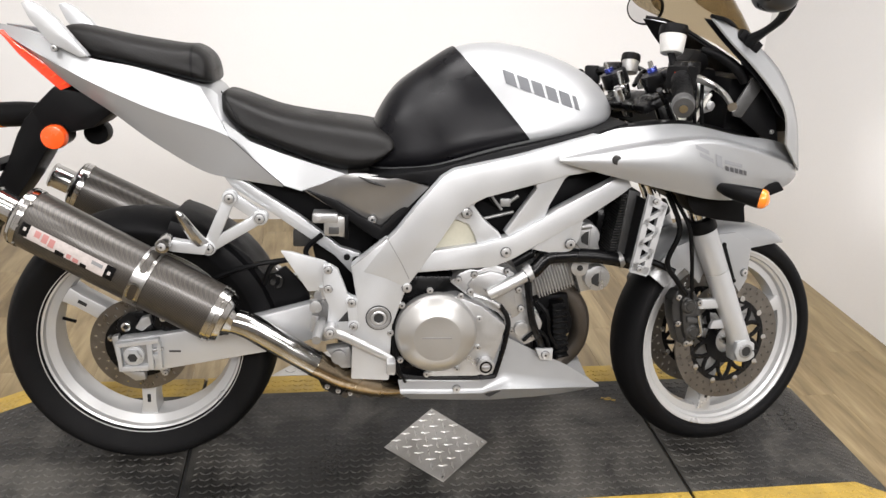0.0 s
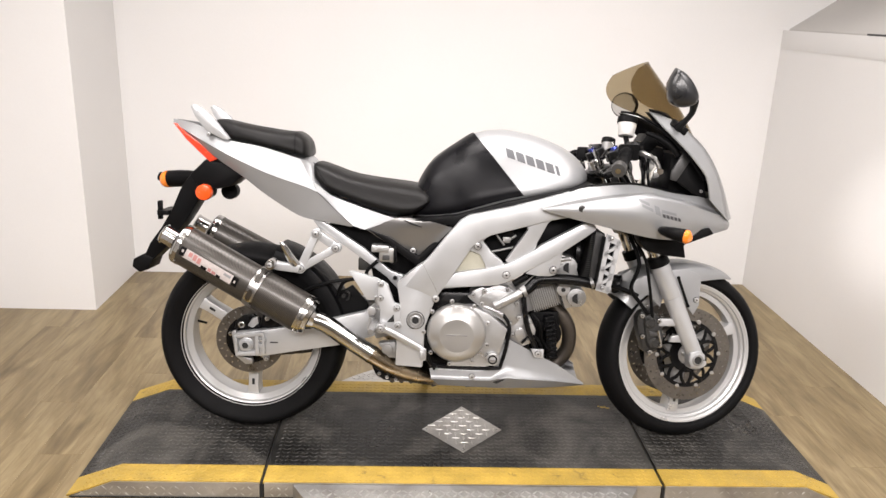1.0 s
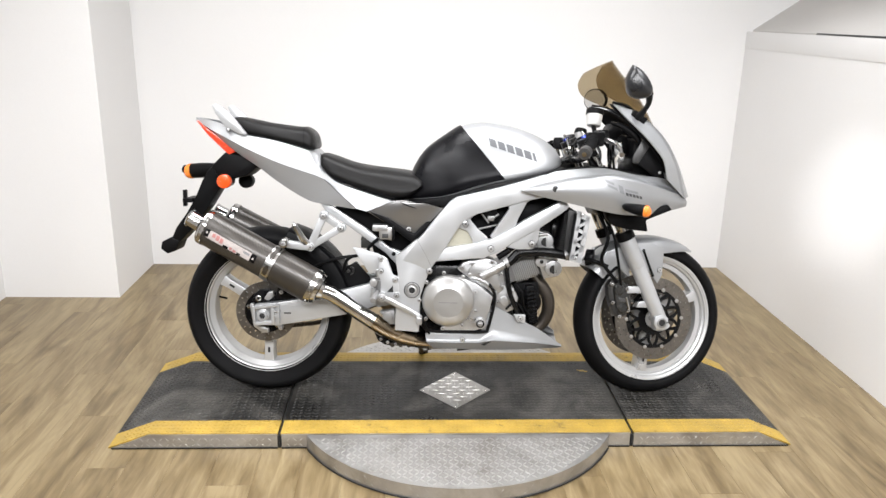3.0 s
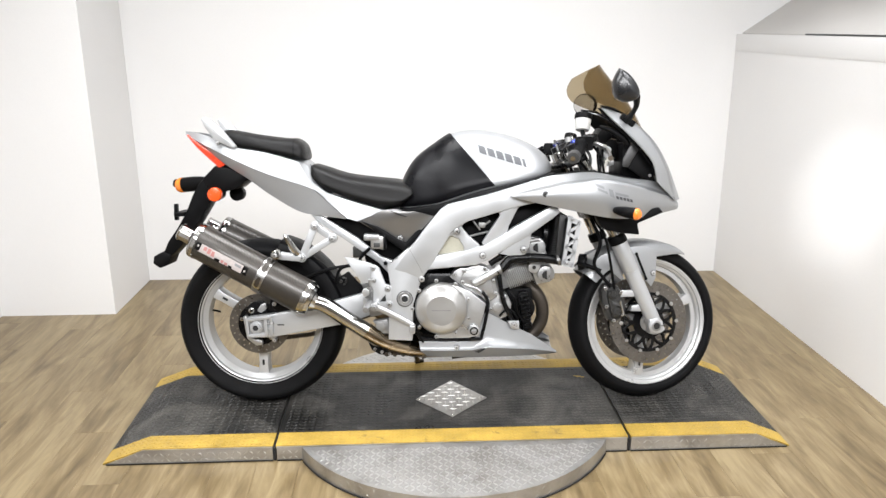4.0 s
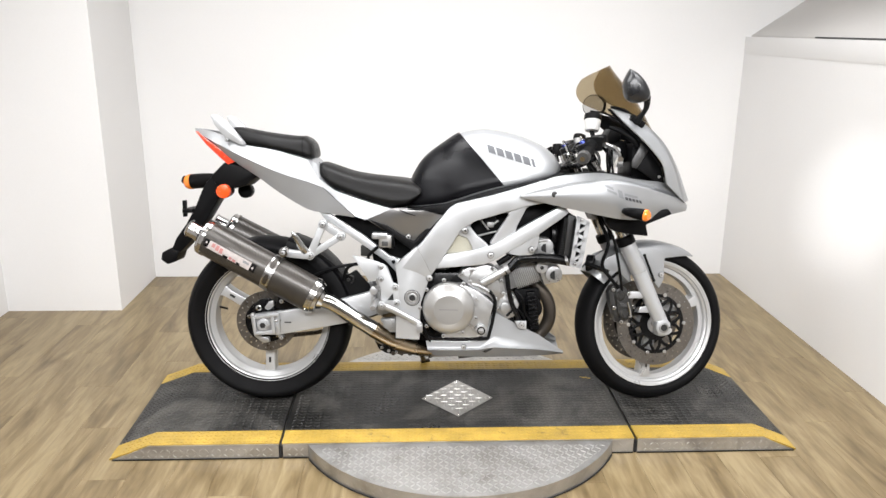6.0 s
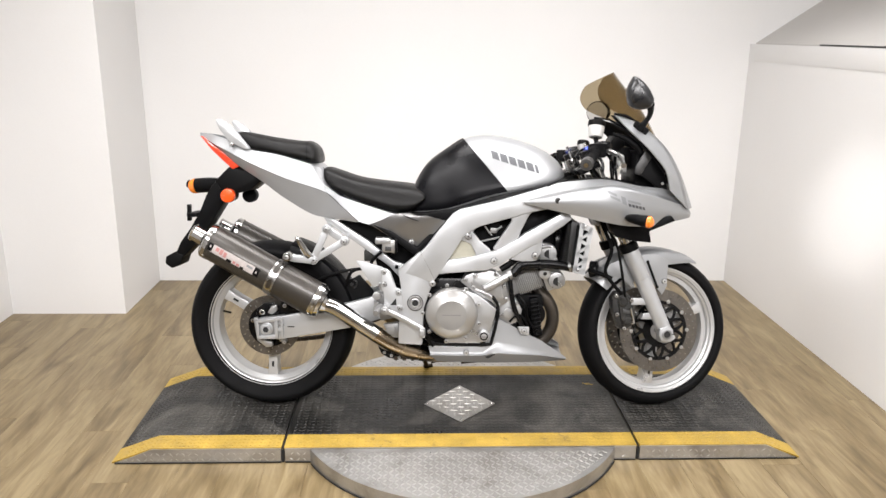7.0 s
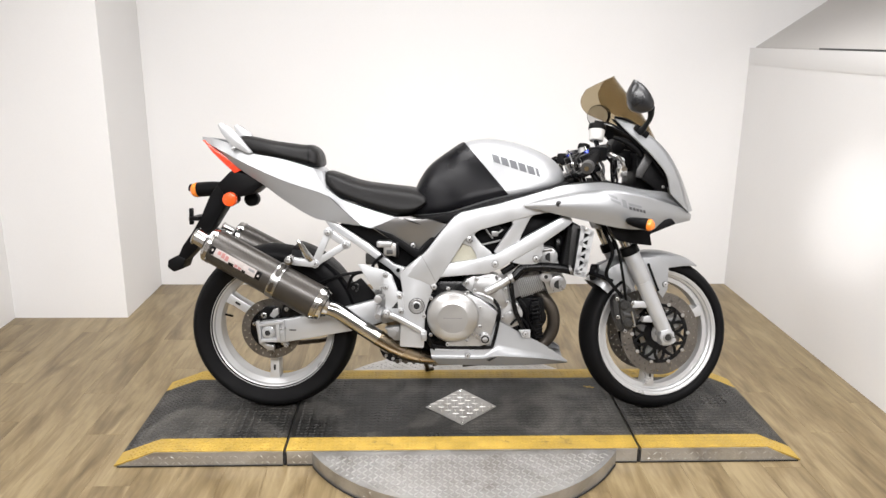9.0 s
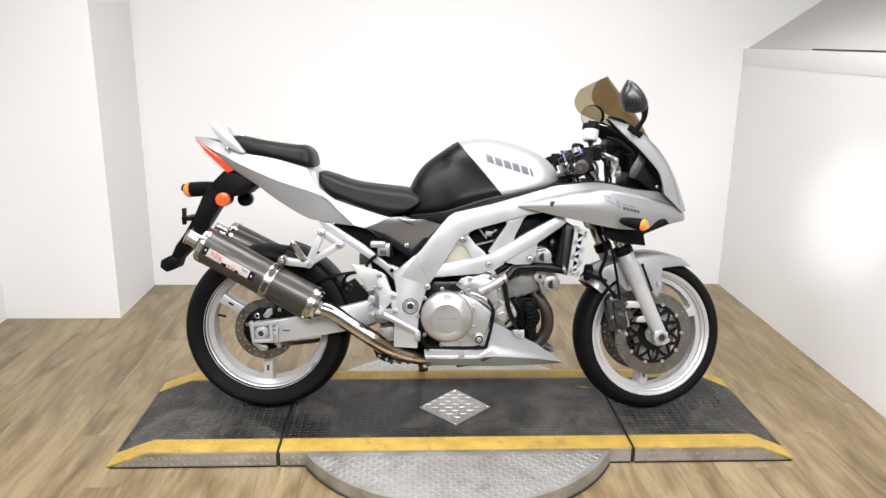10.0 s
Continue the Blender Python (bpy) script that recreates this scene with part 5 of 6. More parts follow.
pan, _ = both("belly_pan", join(facet(PAN_TOP, PAN_CREASE), facet(PAN_CREASE, PAN_LOW), facet(PAN_LOW, PAN_KEEL)), SILVER, "silver belly pan", None, 14)
part("pan_slot", prism([(0.084, 0.237), (0.116, 0.250), (0.122, 0.247), (0.096, 0.232)], -0.1965, -0.185, 0.001), DARK_GAP, pan)
part("pan_flange", tube([(-0.114, -0.188, 0.271), (0.076, -0.193, 0.275), (0.097, -0.191, 0.320), (0.120, -0.186, 0.376)], 0.0018, 4, 8), SILVER, pan)
bolts(pan, [(0.018, -0.194, 0.252)], 0.009)

# exhaust


def silencer(sgn):
    a, b = (Vector((-0.905, -0.150, 0.634)), Vector((-0.500, -0.188, 0.424))) if sgn < 0 else (Vector((-0.918, 0.205, 0.622)), Vector((-0.508, 0.243, 0.410)))
    w = (b - a).normalized()
    side = Vector((0, 1, 0))
    side = (side - w * side.dot(w)).normalized()
    up = w.cross(side)

    def oval(p, r, flat=0.9):
        return [p + r * (flat * math.cos(t) * side + math.sin(t) * up) for t in np.linspace(0, 2 * math.pi, 40, endpoint=False)]
    can = part("silencer", skin([oval(a + w * s, r) for s, r in ((0.012, 0.062), (0.02, 0.0635), (0.44, 0.0635), (0.447, 0.062))]), CARBON, bike, "dark carbon-fibre silencer can")
    part("end_cap", skin([oval(a + w * s, r) for s, r in ((0.0, 0.058), (0.002, 0.064), (0.008, 0.0655), (0.009, 0.0638), (0.013, 0.0638), (0.014, 0.0655), (0.021, 0.0655), (0.022, 0.062))]), STEEL, can, "polished end ring")
    part("end_face", skin([oval(a + w * s, r) for s, r in ((-0.006, 0.046), (-0.001, 0.060), (0.004, 0.060))]), GLOSS_BLACK, can)
    part("front_cap", skin([oval(a + w * s, r) for s, r in ((0.435, 0.062), (0.4355, 0.0665), (0.447, 0.0665), (0.448, 0.0640), (0.457, 0.0635), (0.458, 0.0600), (0.470, 0.0540), (0.472, 0.0420), (0.481, 0.0345), (0.488, 0.030))]), STEEL, can, "polished front cap")
    part("outlet", skin([oval(a + w * s, r, 1.0) for s, r in ((-0.012, 0.030), (-0.052, 0.030), (-0.056, 0.033), (-0.060, 0.030), (-0.060, 0.024), (-0.030, 0.024))]), STEEL, can, "steel outlet tip")
    part("outlet_bore", skin([oval(a + w * s, r, 1.0) for s, r in ((-0.035, 0.0238), (-0.033, 0.0238))]), DARK_GAP, can)
    band = part("clamp", skin([oval(a + w * s, r) for s, r in ((0.262, 0.063), (0.262, 0.0665), (0.292, 0.0665), (0.292, 0.063))]), BRUSHED, can, "steel mounting clamp")
    for s in (0.022, 0.445):
        for t in range(0, 360, 45):
            q = a + w * s + 0.065 * (0.9 * math.cos(radians(t)) * side + math.sin(radians(t)) * up)
            n = (q - a - w * s).normalized()
            part("rivet", rod(q - n * 0.001, q + n * 0.0025, 0.004, 0.003, 8), STEEL, can)
    def slot(name, s0, s1, t0, t1, lift, mat, owner):
        """A round-ended window pressed into a band, bent to the can."""
        rings = []
        for f, cut in ((0.0, 8), (0.14, 2.5), (0.5, 0), (0.86, 2.5), (1.0, 8)):
            c = a + w * (s0 + (s1 - s0) * f)
            rings.append([c + lift * (0.9 * math.cos(t) * side + math.sin(t) * up) for t in np.linspace(radians(t0 + cut), radians(t1 - cut), 14)])
        return part(name, skin(rings, False, False), mat, owner)
    slot("slot_rim", 0.266, 0.288, 94, 160, 0.0669, STEEL, band)
    slot("clamp_slot", 0.269, 0.285, 97, 157, 0.0672, CARBON, band)
    slot("slot_rim", 0.266, 0.288, 176, 218, 0.0669, STEEL, band)
    slot("clamp_slot", 0.269, 0.285, 179, 215, 0.0672, BURNT, band)
    if sgn < 0:
        for s0, s1, u0, u1, mat in ((0.040, 0.222, 0.010, 0.040, PALE_DECAL), (0.058, 0.070, 0.022, 0.036, RED_DECAL), (0.074, 0.086, 0.018, 0.037, RED_DECAL), (0.089, 0.101, 0.016, 0.034, RED_DECAL), (0.130, 0.140, 0.012, 0.022, RED_DECAL), (0.144, 0.156, 0.011, 0.020, RED_DECAL), (0.028, 0.046, 0.012, 0.040, GLOSS_BLACK), (0.210, 0.230, 0.010, 0.040, GLOSS_BLACK), (0.106, 0.126, 0.008, 0.018, GLOSS_BLACK), (0.160, 0.174, 0.008, 0.017, GLOSS_BLACK), (0.180, 0.204, 0.026, 0.034, GREY_DECAL), (0.034, 0.040, 0.024, 0.032, PALE_DECAL), (0.217, 0.223, 0.020, 0.028, PALE_DECAL)):
            lift = 0.0638 + (0.0003 if s1 - s0 > 0.15 else 0.0006 if mat is not PALE_DECAL else 0.0009)
            rings = []
            for s in (s0, s1):
                rings.append([a + w * s + lift * (0.9 * math.cos(t) * -side * 1.0 + math.sin(t) * up) for t in np.linspace(math.asin((u0 - 0.028) / 0.0635), math.asin((u1 - 0.028) / 0.0635), 6)])
            part("label", skin(rings, False, False), mat, can)
    pipe = part("link_pipe", tube([(*(a + w * 0.474), 0.029), (-0.445, sgn * 0.190, 0.403, 0.029), (-0.375, sgn * 0.185, 0.357, 0.0285), (-0.300, sgn * 0.178, 0.306, 0.0285)], 0.028, 6, 20), STEEL, bike, "polished steel link pipe")
    part("pipe_joint", tube([(-0.303, sgn * 0.178, 0.309, 0.0300), (-0.296, sgn * 0.177, 0.304, 0.0300)], 0.031, 2, 20), HEATED, pipe)
    part("mid_pipe", tube([(-0.300, sgn * 0.178, 0.306, 0.0285), (-0.245, sgn * 0.165, 0.270, 0.0285), (-0.190, sgn * 0.145, 0.243, 0.028), (-0.120, sgn * 0.12, 0.222, 0.027), (-0.02, sgn * 0.07, 0.208, 0.026)], 0.028, 6, 20), HEATED, pipe, "heat-tinted mid pipe")
    return can


silencer(-1)
silencer(1)
flange = add("exhaust_flange", prism([(-0.302, 0.254), (-0.282, 0.240), (-0.220, 0.222), (-0.214, 0.212), (-0.226, 0.203), (-0.262, 0.209), (-0.288, 0.224)], -0.134, -0.120, 0.003), GLOSS_BLACK, "black bolted exhaust flange")
bolts(flange, [(-0.277, -0.134, 0.230), (-0.252, -0.134, 0.219), (-0.224, -0.134, 0.213)], 0.006)
add("exhaust_collector", join(box(-0.245, -0.165, -0.13, 0.13, 0.203, 0.226, 0.008), *[rod((-0.235 + 0.03 * k, -0.125, 0.210), (-0.235 + 0.03 * k, -0.140, 0.210), 0.008, segments=10) for k in range(3)], rod((-0.105, -0.11, 0.212), (-0.10, -0.115, 0.188), 0.008)), BURNT)
add("side_stand", join(tube([(-0.175, 0.105, 0.225, 0.013), (-0.160, 0.190, 0.150, 0.011), (-0.138, 0.312, 0.052, 0.009)], 0.011, 4, 10), tube([(-0.150, 0.310, 0.048, 0.009), (-0.116, 0.324, 0.050, 0.009)], 0.012, 2, 8)), BURNT, "dark side stand folded out on the far side")

# front end


def fork_x(z):
    return 0.7355 - 0.474 * (z - 0.3)


for y in (-0.105, 0.105):
    leg = steered("fork_leg", join(rod((fork_x(0.275), y, 0.275), (fork_x(0.50), y, 0.50), 0.0255, 0.0285, 28), rod((fork_x(0.50), y, 0.50), (fork_x(0.605), y, 0.605), 0.0285, 0.030, 28, 0.003), prism([(0.700, 0.334), (0.736, 0.340), (0.754, 0.312), (0.752, 0.270), (0.708, 0.268)], y - 0.02, y + 0.02, 0.007)), FRAME_ALU, "silver painted fork leg", FORK_TURN)
    out = -1 if y < 0 else 1
    part("axle_clamp", prism([(0.702, 0.322), (0.730, 0.330), (0.752, 0.318), (0.754, 0.286), (0.738, 0.272), (0.708, 0.276), (0.698, 0.296)], *sorted((y + out * 0.016, y + out * 0.030)), 0.004), FRAME_ALU, leg, "silver axle clamp")
    part("axle_collar", lathe([(0.0125, y + out * 0.026), (0.0185, y + out * 0.026), (0.0185, y + out * 0.0325), (0.0170, y + out * 0.0335), (0.0125, y + out * 0.0335)], 28, (0.727, 0, 0.300), True), CAST, leg)
    part("axle_end", rod((0.727, y + out * 0.026, 0.300), (0.727, y + out * 0.0322, 0.300), 0.0127, segments=20), DARK_GAP, leg)
    part("clamp_split", box(0.738, 0.758, *sorted((y + out * 0.024, y + out * 0.0306)), 0.2985, 0.3015), DARK_GAP, leg)
    part("caliper_mount", prism([(0.640, 0.352), (0.648, 0.372), (0.690, 0.378), (0.700, 0.350)], y - 0.008 if y > 0 else y + 0.0, y + 0.012 if y < 0 else y, 0.003), FRAME_ALU, leg)
    part("seal_collar", rod((fork_x(0.602), y, 0.602), (fork_x(0.632), y, 0.632), 0.034, 0.033, 28, 0.004), BLACK, leg, "black dust seal")
    part("stanchion", rod((fork_x(0.62), y, 0.62), (fork_x(0.93), y, 0.93), 0.0225, segments=28), CHROME, leg, "chrome fork tube")
    part("fork_cap", rod((fork_x(0.925), y, 0.925), (fork_x(0.95), y, 0.95), 0.024, 0.020, 24, 0.003), FRAME_ALU, leg)
    part("preload_adjuster", rod((fork_x(0.95), y, 0.95), (fork_x(0.972), y, 0.972), 0.013, 0.012, 6, 0.001), BLUE, leg, "blue anodised adjuster")
    part("damper_screw", rod((fork_x(0.972), y, 0.972), (fork_x(0.985), y, 0.985), 0.006, 0.005, 12), STEEL, leg)
    cal_y = y * 0.93
    caliper = steered("front_caliper", join(prism([(0.528, 0.432), (0.540, 0.452), (0.562, 0.458), (0.590, 0.446), (0.606, 0.424), (0.612, 0.392), (0.622, 0.372), (0.616, 0.346), (0.600, 0.326), (0.576, 0.312), (0.556, 0.322), (0.546, 0.350), (0.536, 0.376), (0.530, 0.404)], cal_y - 0.008, cal_y + 0.030, 0.005), prism([(0.548, 0.436), (0.572, 0.444), (0.592, 0.424), (0.598, 0.388), (0.604, 0.356), (0.588, 0.334), (0.570, 0.330), (0.560, 0.356), (0.552, 0.396)], cal_y - 0.020, cal_y, 0.005)), CALIPER, "dark grey front brake caliper", FORK_TURN)
    for x, z in ((0.567, 0.418), (0.584, 0.352)):
        part("piston_cap", lathe([(0.0, -0.0085), (0.010, -0.0085), (0.012, -0.006), (0.015, -0.006), (0.0185, -0.003), (0.020, 0.0)], 24, (x, cal_y - 0.019, z)), CALIPER, caliper, "round piston cap")
    part("bridge", prism([(0.562, 0.392), (0.598, 0.386), (0.600, 0.374), (0.564, 0.378)], cal_y - 0.026, cal_y - 0.016, 0.002), INNER, caliper)
    part("bleed_nipple", rod((0.556, cal_y - 0.004, 0.452), (0.560, cal_y - 0.004, 0.472), 0.0042, 0.003, 10), STEEL, caliper)
    bolts(caliper, [(0.542, cal_y - 0.009, 0.438), (0.600, cal_y - 0.009, 0.422), (0.546, cal_y - 0.009, 0.372), (0.606, cal_y - 0.009, 0.342), (0.574, cal_y - 0.009, 0.320)], 0.0085, STEEL)
    part("pad_pin", rod((0.592, cal_y - 0.026, 0.395), (0.604, cal_y - 0.026, 0.350), 0.004), STEEL, caliper)
    part("bracket", box(0.60, 0.665, cal_y - 0.012, cal_y + 0.004, 0.405, 0.43, 0.004), FRAME_ALU, caliper)
steered("lower_yoke", join(prism([(0.50, 0.715), (0.575, 0.745), (0.590, 0.715), (0.515, 0.685)], -0.135, 0.135, 0.008)), GLOSS_BLACK, "black lower fork yoke")
steered("upper_yoke", prism([(0.385, 0.892), (0.455, 0.925), (0.466, 0.905), (0.396, 0.872)], -0.130, 0.130, 0.008), GLOSS_BLACK, "black upper fork yoke")
steered("axle", rod((0.728, -0.115, 0.300), (0.728, 0.115, 0.300), 0.0105), STEEL, "", FORK_TURN)
angles = [radians(d) for d in (57, 64, 72, 86, 100, 114, 128, 141)]
guard_rows = []
for y, depth in ((-0.083, 0.062), (-0.081, 0.034), (-0.066, 0.010), (-0.035, 0.002), (0.0, 0.0), (0.035, 0.002), (0.066, 0.010), (0.081, 0.034), (0.083, 0.062)):
    line = []
    for a in angles:
        full = min(1.0, max(0.0, (math.degrees(a) - 57) / 24))
        r = 0.310 + 0.008 * math.sin(2 * (a - 1.0)) + 0.016 * max(0, a - 1.9) - depth * (0.12 + 0.88 * full)
        line.append((AX[0] + r * math.cos(a), y * (0.30 + 0.70 * full ** 0.6), AX[2] + r * math.sin(a)))
    guard_rows.append(line)
steered("front_mudguard", join(sheet(guard_rows, 0.004, 4), *[prism([(0.640, 0.585), (0.700, 0.590), (0.748, 0.565), (0.745, 0.470), (0.727, 0.437), (0.70, 0.47), (0.66, 0.53)], s * 0.080 - 0.004, s * 0.080 + 0.004, 0.003) for s in (-1, 1)], *[prism([(0.480, 0.50), (0.53, 0.555), (0.60, 0.58), (0.622, 0.50), (0.612, 0.462), (0.565, 0.505)], s * 0.080 - 0.004, s * 0.080 + 0.004, 0.003) for s in (-1, 1)]), SILVER, "silver front mudguard", FORK_TURN)
mud = bpy.data.objects["front_mudguard"]
bolts(mud, [(0.733, -0.085, 0.488)], 0.009)
part("fork_slot", strut((0.668, 0.560), (0.706, 0.468), 0.009, -0.0862, -0.0842, 0.0008), BLACK, mud)
for pts, r in (([(0.50, -0.10, 0.70), (0.53, -0.125, 0.62), (0.512, -0.12, 0.54), (0.545, -0.115, 0.49), (0.575, -0.11, 0.455)], 0.0065), ([(0.52, -0.09, 0.69), (0.548, -0.13, 0.63), (0.565, -0.13, 0.56), (0.578, -0.12, 0.50), (0.59, -0.11, 0.44)], 0.005), ([(0.46, -0.07, 0.535), (0.50, -0.09, 0.525), (0.54, -0.105, 0.51)], 0.008)):
    add("brake_line", tube(pts, r, 6, 8), BLACK)
add("horn", join(rod((0.475, -0.02, 0.53), (0.50, -0.03, 0.53), 0.032, segments=20, r=0.004)), GLOSS_BLACK)

# radiator
rad = add("radiator", prism([(0.375, 0.725), (0.405, 0.718), (0.395, 0.545), (0.362, 0.55)], -0.185, 0.185, 0.006), RAD_FIN, "black radiator")
for k in range(26):
    z = 0.56 + 0.006 * k
    part("radiator_fin", box(0.345 + 0.0007 * k, 0.3775 + 0.0005 * k, -0.183, 0.183, z, z + 0.0018), RAD_FIN, rad)
part("fan_shroud", join(lathe([(0.055, -0.006), (0.065, -0.006), (0.065, 0.006), (0.055, 0.006)], 28, (0, 0, 0), True)), GLOSS_BLACK, rad).matrix_basis = Matrix.Translation((0.335, -0.07, 0.64)) @ Matrix.Rotation(radians(90), 4, "Z")
plate = join(prism([(0.400, 0.712), (0.413, 0.714), (0.405, 0.546), (0.393, 0.547)], -0.252, -0.240), prism([(0.431, 0.700), (0.445, 0.697), (0.433, 0.540), (0.418, 0.541)], -0.252, -0.240), prism([(0.400, 0.716), (0.443, 0.700), (0.441, 0.683), (0.404, 0.694)], -0.252, -0.240), prism([(0.393, 0.565), (0.431, 0.556), (0.430, 0.537), (0.392, 0.543)], -0.252, -0.240),
             *[prism([(0.398 - 0.002 * k, 0.650 - 0.048 * k), (0.402 - 0.002 * k, 0.662 - 0.048 * k), (0.440 - 0.003 * k, 0.690 - 0.048 * k), (0.438 - 0.003 * k, 0.676 - 0.048 * k)], -0.252, -0.240) for k in range(3)], *[prism([(0.398 - 0.002 * k, 0.650 - 0.048 * k), (0.402 - 0.002 * k, 0.660 - 0.048 * k), (0.438 - 0.003 * k, 0.644 - 0.048 * k), (0.437 - 0.003 * k, 0.632 - 0.048 * k)], -0.252, -0.240) for k in range(2)])
guard = add("radiator_side_plate", plate, FRAME_ALU, "pale side plate with triangular cut-outs")
part("backing", prism([(0.400, 0.700), (0.438, 0.690), (0.428, 0.548), (0.396, 0.555)], -0.239, -0.186), BLACK, guard)
bolts(guard, [(0.417, -0.252, 0.703), (0.410, -0.252, 0.552)], 0.006)
guard.matrix_basis = Matrix.Translation((0.413, 0, 0.710)) @ Matrix.Rotation(radians(4.5), 4, "Y") @ Matrix.Translation((-0.418, 0, -0.700))

# fairing
FAIR_TOP = [(0.205, -0.222, 0.797), (0.304, -0.205, 0.850), (0.386, -0.200, 0.864), (0.456, -0.200, 0.871), (0.512, -0.198, 0.867), (0.60, -0.192, 0.850), (0.70, -0.172, 0.838), (0.785, -0.095, 0.806), (0.822, 0.0, 0.775)]
FAIR_CREASE = [(0.203, -0.226, 0.793), (0.290, -0.248, 0.812), (0.375, -0.256, 0.830), (0.450, -0.256, 0.842), (0.511, -0.250, 0.848), (0.585, -0.236, 0.836), (0.67, -0.205, 0.815), (0.784, -0.122, 0.778), (0.829, 0.0, 0.758)]
FAIR_MID = [(0.205, -0.228, 0.789), (0.295, -0.254, 0.790), (0.38, -0.264, 0.790), (0.465, -0.264, 0.786), (0.54, -0.253, 0.782), (0.62, -0.224, 0.772), (0.72, -0.176, 0.760), (0.806, -0.098, 0.752), (0.836, 0.0, 0.742)]
FAIR_LOW = [(0.205, -0.226, 0.786), (0.30, -0.238, 0.765), (0.39, -0.242, 0.746), (0.479, -0.240, 0.727), (0.560, -0.228, 0.714), (0.65, -0.190, 0.712), (0.738, -0.148, 0.725), (0.810, -0.078, 0.732), (0.834, 0.0, 0.726)]
fair, _ = both("side_fairing", join(sheet([FAIR_TOP, FAIR_CREASE], 0.004, 5, 3), sheet([FAIR_CREASE, FAIR_MID, FAIR_LOW], 0.004, 5, 4)), SILVER, "silver side fairing with grey decals", None, 24)
bolts(fair, [(0.316, -0.252, 0.799)], 0.011, CALIPER)
both("chin_panel", prism([(0.500, 0.730), (0.516, 0.690), (0.533, 0.669), (0.588, 0.658), (0.655, 0.652), (0.646, 0.692), (0.735, 0.730), (0.72, 0.748), (0.60, 0.735)], -0.185, -0.11, 0.006), BLACK, "black chin panel")
add("fork_shroud", prism([(0.470, 0.765), (0.66, 0.735), (0.665, 0.690), (0.60, 0.655), (0.545, 0.665), (0.50, 0.70)], -0.070, 0.070, 0.006), BLACK, "black shroud between the fork tubes")
both("inner_trim", sheet([[(0.33, -0.200, 0.852), (0.42, -0.196, 0.863), (0.50, -0.193, 0.864), (0.568, -0.188, 0.852), (0.65, -0.176, 0.838)], [(0.345, -0.16, 0.860), (0.42, -0.15, 0.872), (0.50, -0.14, 0.872), (0.568, -0.13, 0.862), (0.65, -0.11, 0.842)], [(0.35, -0.10, 0.850), (0.42, -0.09, 0.850), (0.50, -0.08, 0.83), (0.568, -0.07, 0.82), (0.65, -0.05, 0.80)]], 0.003, 4), BLACK, "black inner fairing trim")
C0 = [(0.700, 0.0, 0.985), (0.715, 0.0, 0.965), (0.735, 0.0, 0.936), (0.760, 0.0, 0.895), (0.790, 0.0, 0.842), (0.828, 0.0, 0.764)]
CM = [(0.578, -0.150, 1.074), (0.630, -0.164, 1.038), (0.680, -0.171, 0.993), (0.720, -0.170, 0.937), (0.754, -0.160, 0.866), (0.792, -0.128, 0.766)]
C1 = [(0.506, -0.192, 1.092), (0.546, -0.205, 1.048), (0.600, -0.218, 0.998), (0.642, -0.226, 0.954), (0.682, -0.228, 0.903), (0.702, -0.215, 0.836)]
both("nose_cowl", join(sheet([C0, [(0.5 * a[0] + 0.5 * b[0] + 0.012, 0.55 * b[1], 0.5 * a[2] + 0.5 * b[2] + 0.004) for a, b in zip(C0, CM)], CM], 0.004, 5), sheet([CM, C1], 0.004, 5, 3)), SILVER, "silver nose cowl", None, 28)
inner = [[(x - 0.010, y * 0.95, z - 0.004) for x, y, z in line[:5]] for line in (C0, CM, C1)]
both("cowl_liner", sheet(inner, 0.002, 4), BLACK, "black inner lining of the cowl")
add("headlight_back", join(box(0.60, 0.70, -0.12, 0.12, 0.83, 0.97, 0.02), box(0.545, 0.60, -0.06, 0.06, 0.90, 0.985, 0.02)), BLACK)


def edge_at(v, at, values):
    """A smooth reading between the given values."""
    line = spline([(a, b) for a, b in zip(at, values)], 8)
    return float(np.interp(v, [p[0] for p in line], [p[1] for p in line]))


rows = []
for v in np.linspace(-0.5, 1, 19):
    cx, cz = edge_at(v, [-0.5, 0, 0.5, 1], [0.704, 0.652, 0.600, 0.528]), edge_at(v, [-0.5, 0, 0.5, 1], [0.990, 1.092, 1.163, 1.245])
    steps_v = [-0.5, 0, 0.2, 0.4, 0.6, 0.8, 1]
    ex, ez = edge_at(v, steps_v, [0.632, 0.552, 0.502, 0.470, 0.451, 0.448, 0.466]), edge_at(v, steps_v, [1.034, 1.084, 1.105, 1.122, 1.148, 1.178, 1.212])
    half = 0.160 + 0.026 * math.sin(2.2 * max(v, 0)) - 0.012 * max(-v, 0)
    rows.append([(cx + (ex - cx) * abs(u) ** 1.8, half * math.sin(u * 1.35) / math.sin(1.35), cz + (ez - cz) * abs(u) ** 2) for u in np.linspace(-1, 1, 25)])
screen = add("windscreen", sheet(rows, 0.002, 1), SMOKED, "smoked amber windscreen")
screen.visible_shadow = False
add("screen_trim", tube([C1[0], CM[0], C0[0], (CM[0][0], -CM[0][1], CM[0][2]), (C1[0][0], -C1[0][1], C1[0][2])], 0.0048, 6, 10), BLACK, "black trim under the windscreen")
add("dash_panel", prism([(0.522, 0.998), (0.538, 1.024), (0.565, 1.020), (0.578, 0.99), (0.555, 0.965), (0.53, 0.970)], -0.062, 0.062, 0.010), BLACK, "black dashboard panel")
